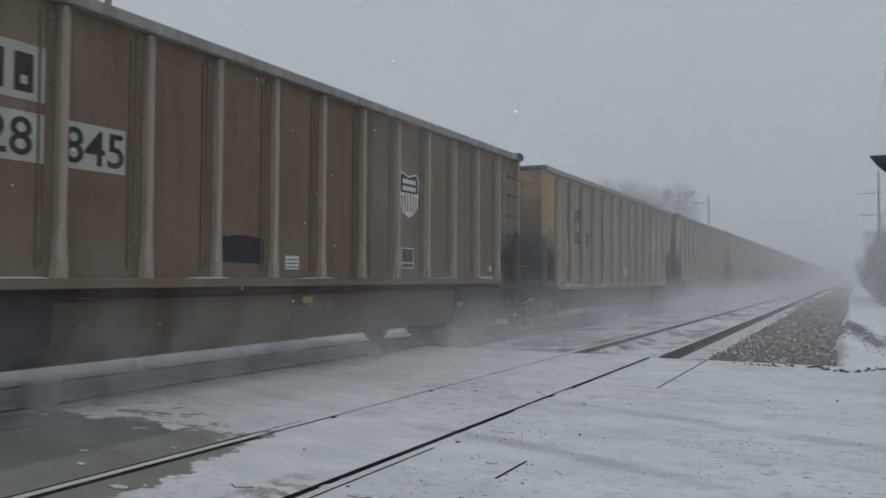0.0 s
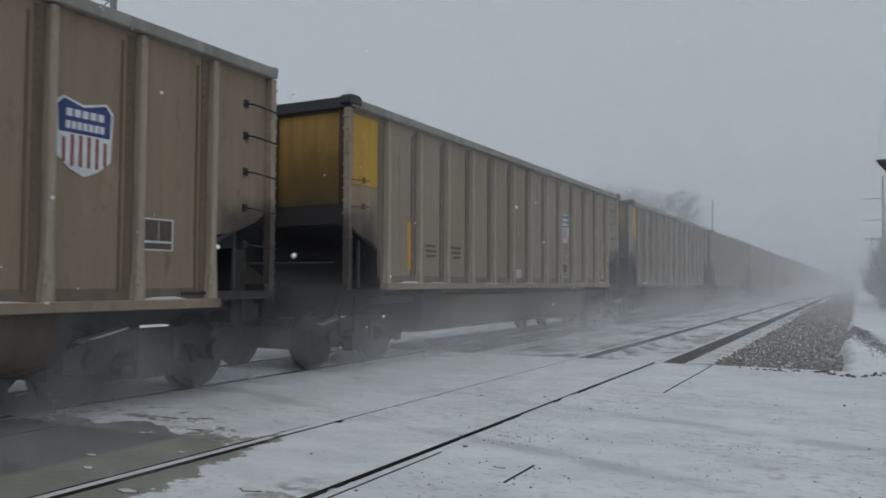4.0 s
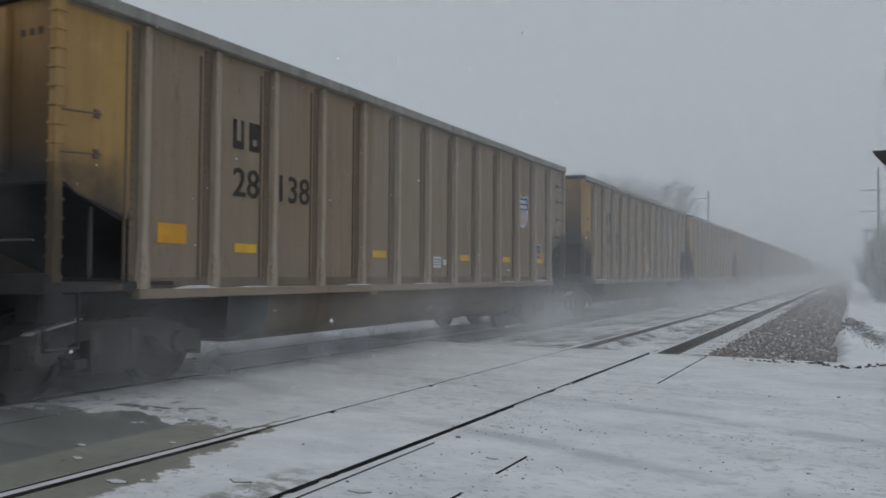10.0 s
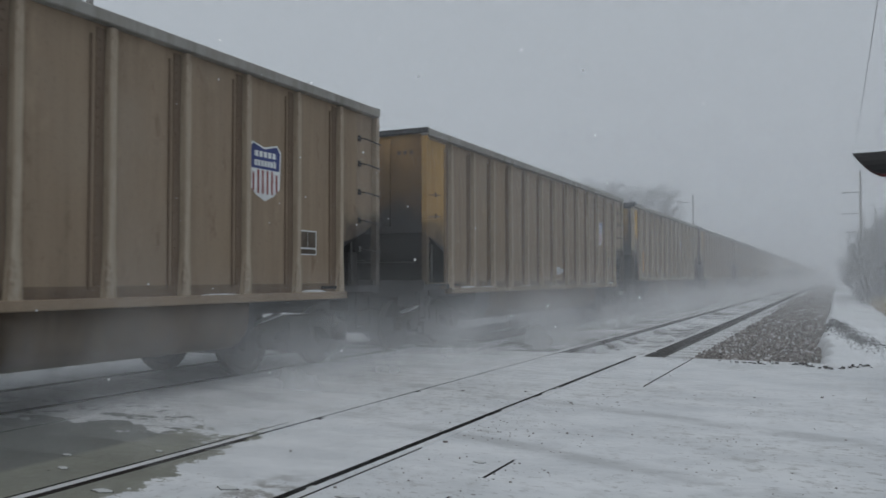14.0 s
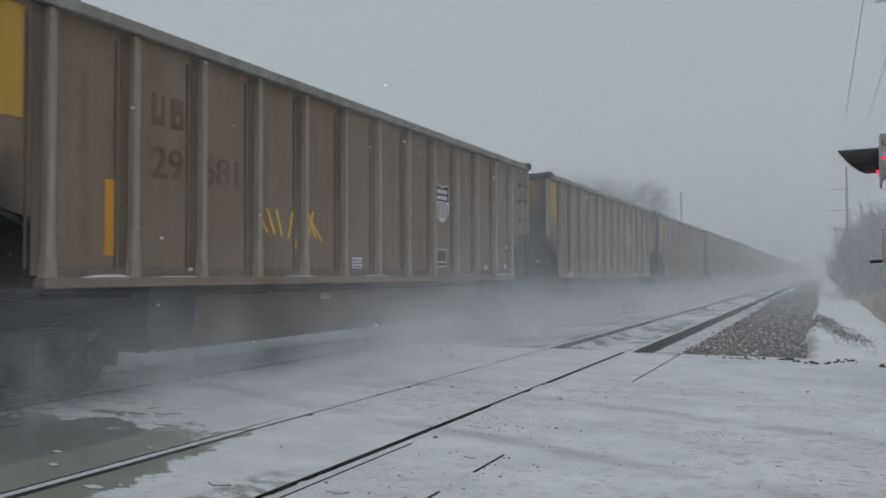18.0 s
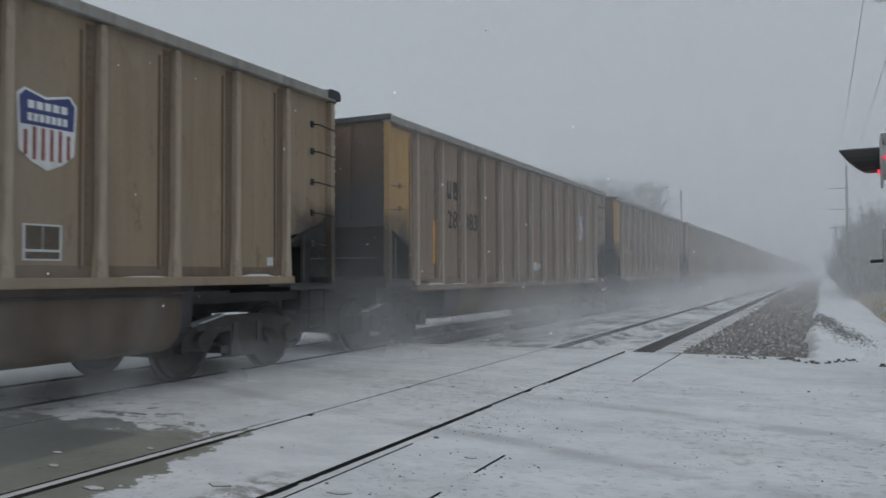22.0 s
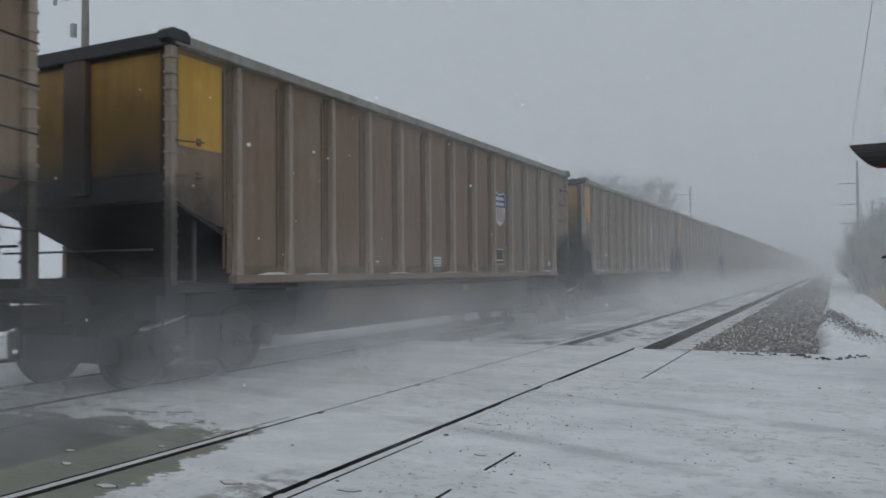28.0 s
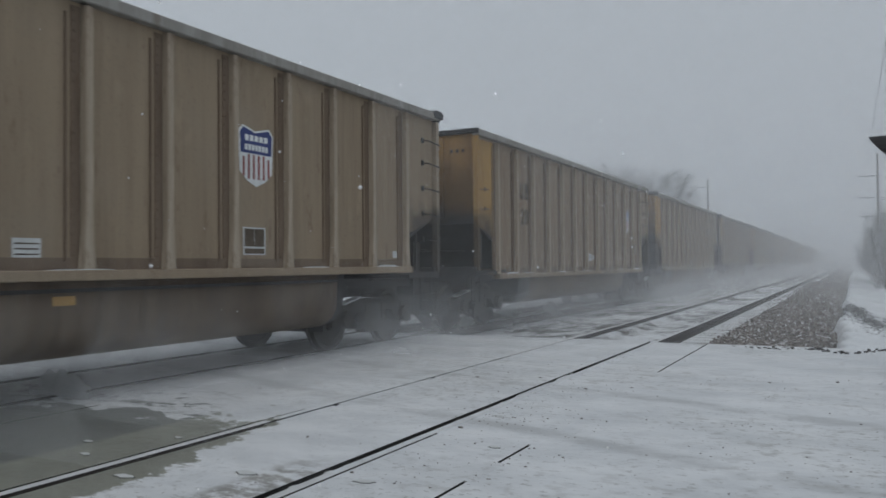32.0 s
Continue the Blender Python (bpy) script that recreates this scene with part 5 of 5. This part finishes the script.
trees = [bare_tree(i, h) for i, h in enumerate((20.0, 19.0, 17.0))]
spots = [(-23.2, 84), (-20.9, 83), (-16.2, 84), (-25.2, 88), (-21.9, 90)]
for i, (x, y) in enumerate(spots):
    m = pose(x, y, -0.6, 0, 0, 70 * i)
    if i < 3:
        trees[i].matrix_basis = m
    else:
        copy_thing(trees[i % 3], m)
scrub = [bare_bush(20 + i, 2.3, 6.8) for i in range(3)]
for i in range(66):
    r = random.Random(60 + i)
    x = 2.3 + (i % 22) * 0.95 + r.uniform(-0.4, 0.4)
    k = r.uniform(0.8, 1.2) * (0.62 + 0.38 * min(1.0, x / 4.0))
    m = pose(x, 60 + 10 * (i // 22) + r.uniform(-4, 6), -0.75, 0, 0, r.uniform(0, 360)) @ Matrix.Diagonal((k, k, k, 1))
    if i < 3:
        scrub[i].matrix_basis = m
    else:
        twin = copy_thing(scrub[i % 3], pose(0, 0, 0))
        twin.matrix_basis = m


def grass_tufts(seed, n):
    r, s = random.Random(seed), Shape()
    for _ in range(n):
        d = r.random()
        y = 19 + 45 * d
        x = 1.9 + 0.9 * r.random() ** 2 * (1 + 3 * d) + r.uniform(0, 9) * r.random()
        h, a = r.uniform(0.25, 0.85), r.uniform(0, 6.28)
        dx, dy = 0.02 * math.cos(a), 0.02 * math.sin(a)
        lx, ly = r.gauss(0, 0.2), r.gauss(0, 0.2)
        o = len(s.v)
        z = ground_height(x, y) - 0.03
        s.v += [(x - dx, y - dy, z), (x + dx, y + dy, z), (x + lx, y + ly, z + h)]
        s.f.append((o, o + 1, o + 2))
    return s


tagged(part("dry_grass", grass_tufts(9, 16000), M["drygrass"]), "tall dry tan grass standing out of the snow", "grass", kind="stuff")


def stones_on_snow(seed, n):
    """Scattered dark ballast and soil over the snowy verge."""
    r, s = random.Random(seed), Shape()
    for _ in range(n):
        t = r.random() ** 0.8
        x, y = -0.35 + 1.1 * t + r.gauss(0, 0.14 + 0.08 * t), 33.5 - 12.3 * t + r.gauss(0, 1.0)
        if r.random() < 0.25:
            x, y = x + 0.35 * r.random(), y - 1.2 * r.random()
        k = r.uniform(0.006, 0.020) * (1.8 - 0.8 * t)
        z = ground_height(x, y)
        s.prism([(x - k, y - k * 0.6), (x + k * 0.4, y - k), (x + k, y + k * 0.2), (x - k * 0.2, y + k)], z - 0.05, z + k * 0.5, "z")
    return s


tagged(part("verge_soil", stones_on_snow(12, 2000), M["rubble"]), "dark soil and stones scattered over the snowy verge", "soil", kind="stuff")


def road_grit(seed, n):
    r, s = random.Random(seed), Shape()
    nests = [(r.uniform(-2.9, -2.1) if r.random() < 0.35 else r.uniform(-3.6, 1.6), r.uniform(4.2, 10.5), r.uniform(0.03, 0.22)) for _ in range(75)]
    for i in range(n):
        if r.random() < 0.65:
            gx, gy, wide = r.choice(nests)
            x, y = gx + r.gauss(0, wide), gy + r.gauss(0, wide)
        else:
            x, y = r.uniform(-5.5, 2.0), r.uniform(3.2, 13.0)
        k, a = r.uniform(0.003, 0.010) * (2.2 if r.random() < 0.06 else 0.9), r.uniform(0, 6.28)
        o = [(x + k * w * math.cos(a + q), y + k * w * math.sin(a + q)) for q, w in ((0, 1.2), (1.3, 0.8), (2.7, 1.1), (3.9, 0.7), (5.1, 1.0))]
        s.prism(o, -0.02, -0.012 + k * r.uniform(0.2, 0.8), "z")
    return s


tagged(part("road_grit", road_grit(31, 480), M["gravel"]), "dark grit and gravel bits scattered on packed snow", "grit", kind="stuff")


def ice_patch(x, y, w, h):
    """A wind-cut plate of ice in a thawed ring."""
    r = random.Random(int(100 * x + 7 * y))
    o = [(x + w * math.cos(q) * r.uniform(0.45, 1.15), y + h * math.sin(q) * r.uniform(0.45, 1.15)) for q in (0.63 * i for i in range(10))]
    ring = tagged(part("ice_patch", Shape().prism([(x + 1.14 * (u - x), y + 1.14 * (v - y)) for u, v in o], -0.014, -0.0095, "z"), M["edge"]), "white ice plate in a dark thawed ring on the road", "ice patch", "ice patches")
    part("ice", Shape().prism(o, -0.012, -0.004, "z"), M["white"], ring)


for spot in ((-3.55, 4.0, 0.10, 0.05), (-2.72, 4.15, 0.08, 0.04), (-2.35, 5.35, 0.05, 0.03), (-4.95, 3.9, 0.07, 0.03), (-5.3, 4.2, 0.06, 0.03), (-4.2, 3.6, 0.08, 0.04), (-4.75, 4.6, 0.05, 0.02)):
    ice_patch(*spot)


def flakes(seed, n, reach):
    r, s = random.Random(seed), Shape()
    for _ in range(n):
        x, y, z, k = r.uniform(-6.3, -1.2), r.uniform(3, reach), r.uniform(0.05, 4.2), r.uniform(0.004, 0.011)
        o = len(s.v)
        s.v += [(x - k, y, z), (x, y - k, z), (x + k, y, z), (x, y + k, z), (x, y, z + k), (x, y, z - k)]
        s.f += [(o, o + 1, o + 4), (o + 1, o + 2, o + 4), (o + 2, o + 3, o + 4), (o + 3, o, o + 4), (o + 1, o, o + 5), (o + 2, o + 1, o + 5), (o + 3, o + 2, o + 5), (o, o + 3, o + 5)]
    return s


falling = tagged(part("snowflakes", flakes(2, 3200, 330.0), M["flake"]), "white snowflakes driven past the train", "snowflakes", kind="stuff")


# how far the train runs ahead of an even pace, in metres
PACE = [(0.0, 0.03), (6.0, 0.17), (13.0, 0.24), (20.0, 0.22), (24.0, 0.06), (28.0, -0.18), (32.0, -0.18)]


def motions():
    for k, car, *_ in TRAIN:
        y = FIRST + LENGTH * k
        walk(car, [(t, pose(-8.24, y - SPEED * t + d, 0)) for t, d in PACE])
    walk(blown, [(t, pose(0, -SPEED * t + d, 0)) for t, d in PACE])
    walk(falling, [(t, pose(0, -9.0 * t, 0)) for t in (0.0, 16.0, 32.0)])


motions()
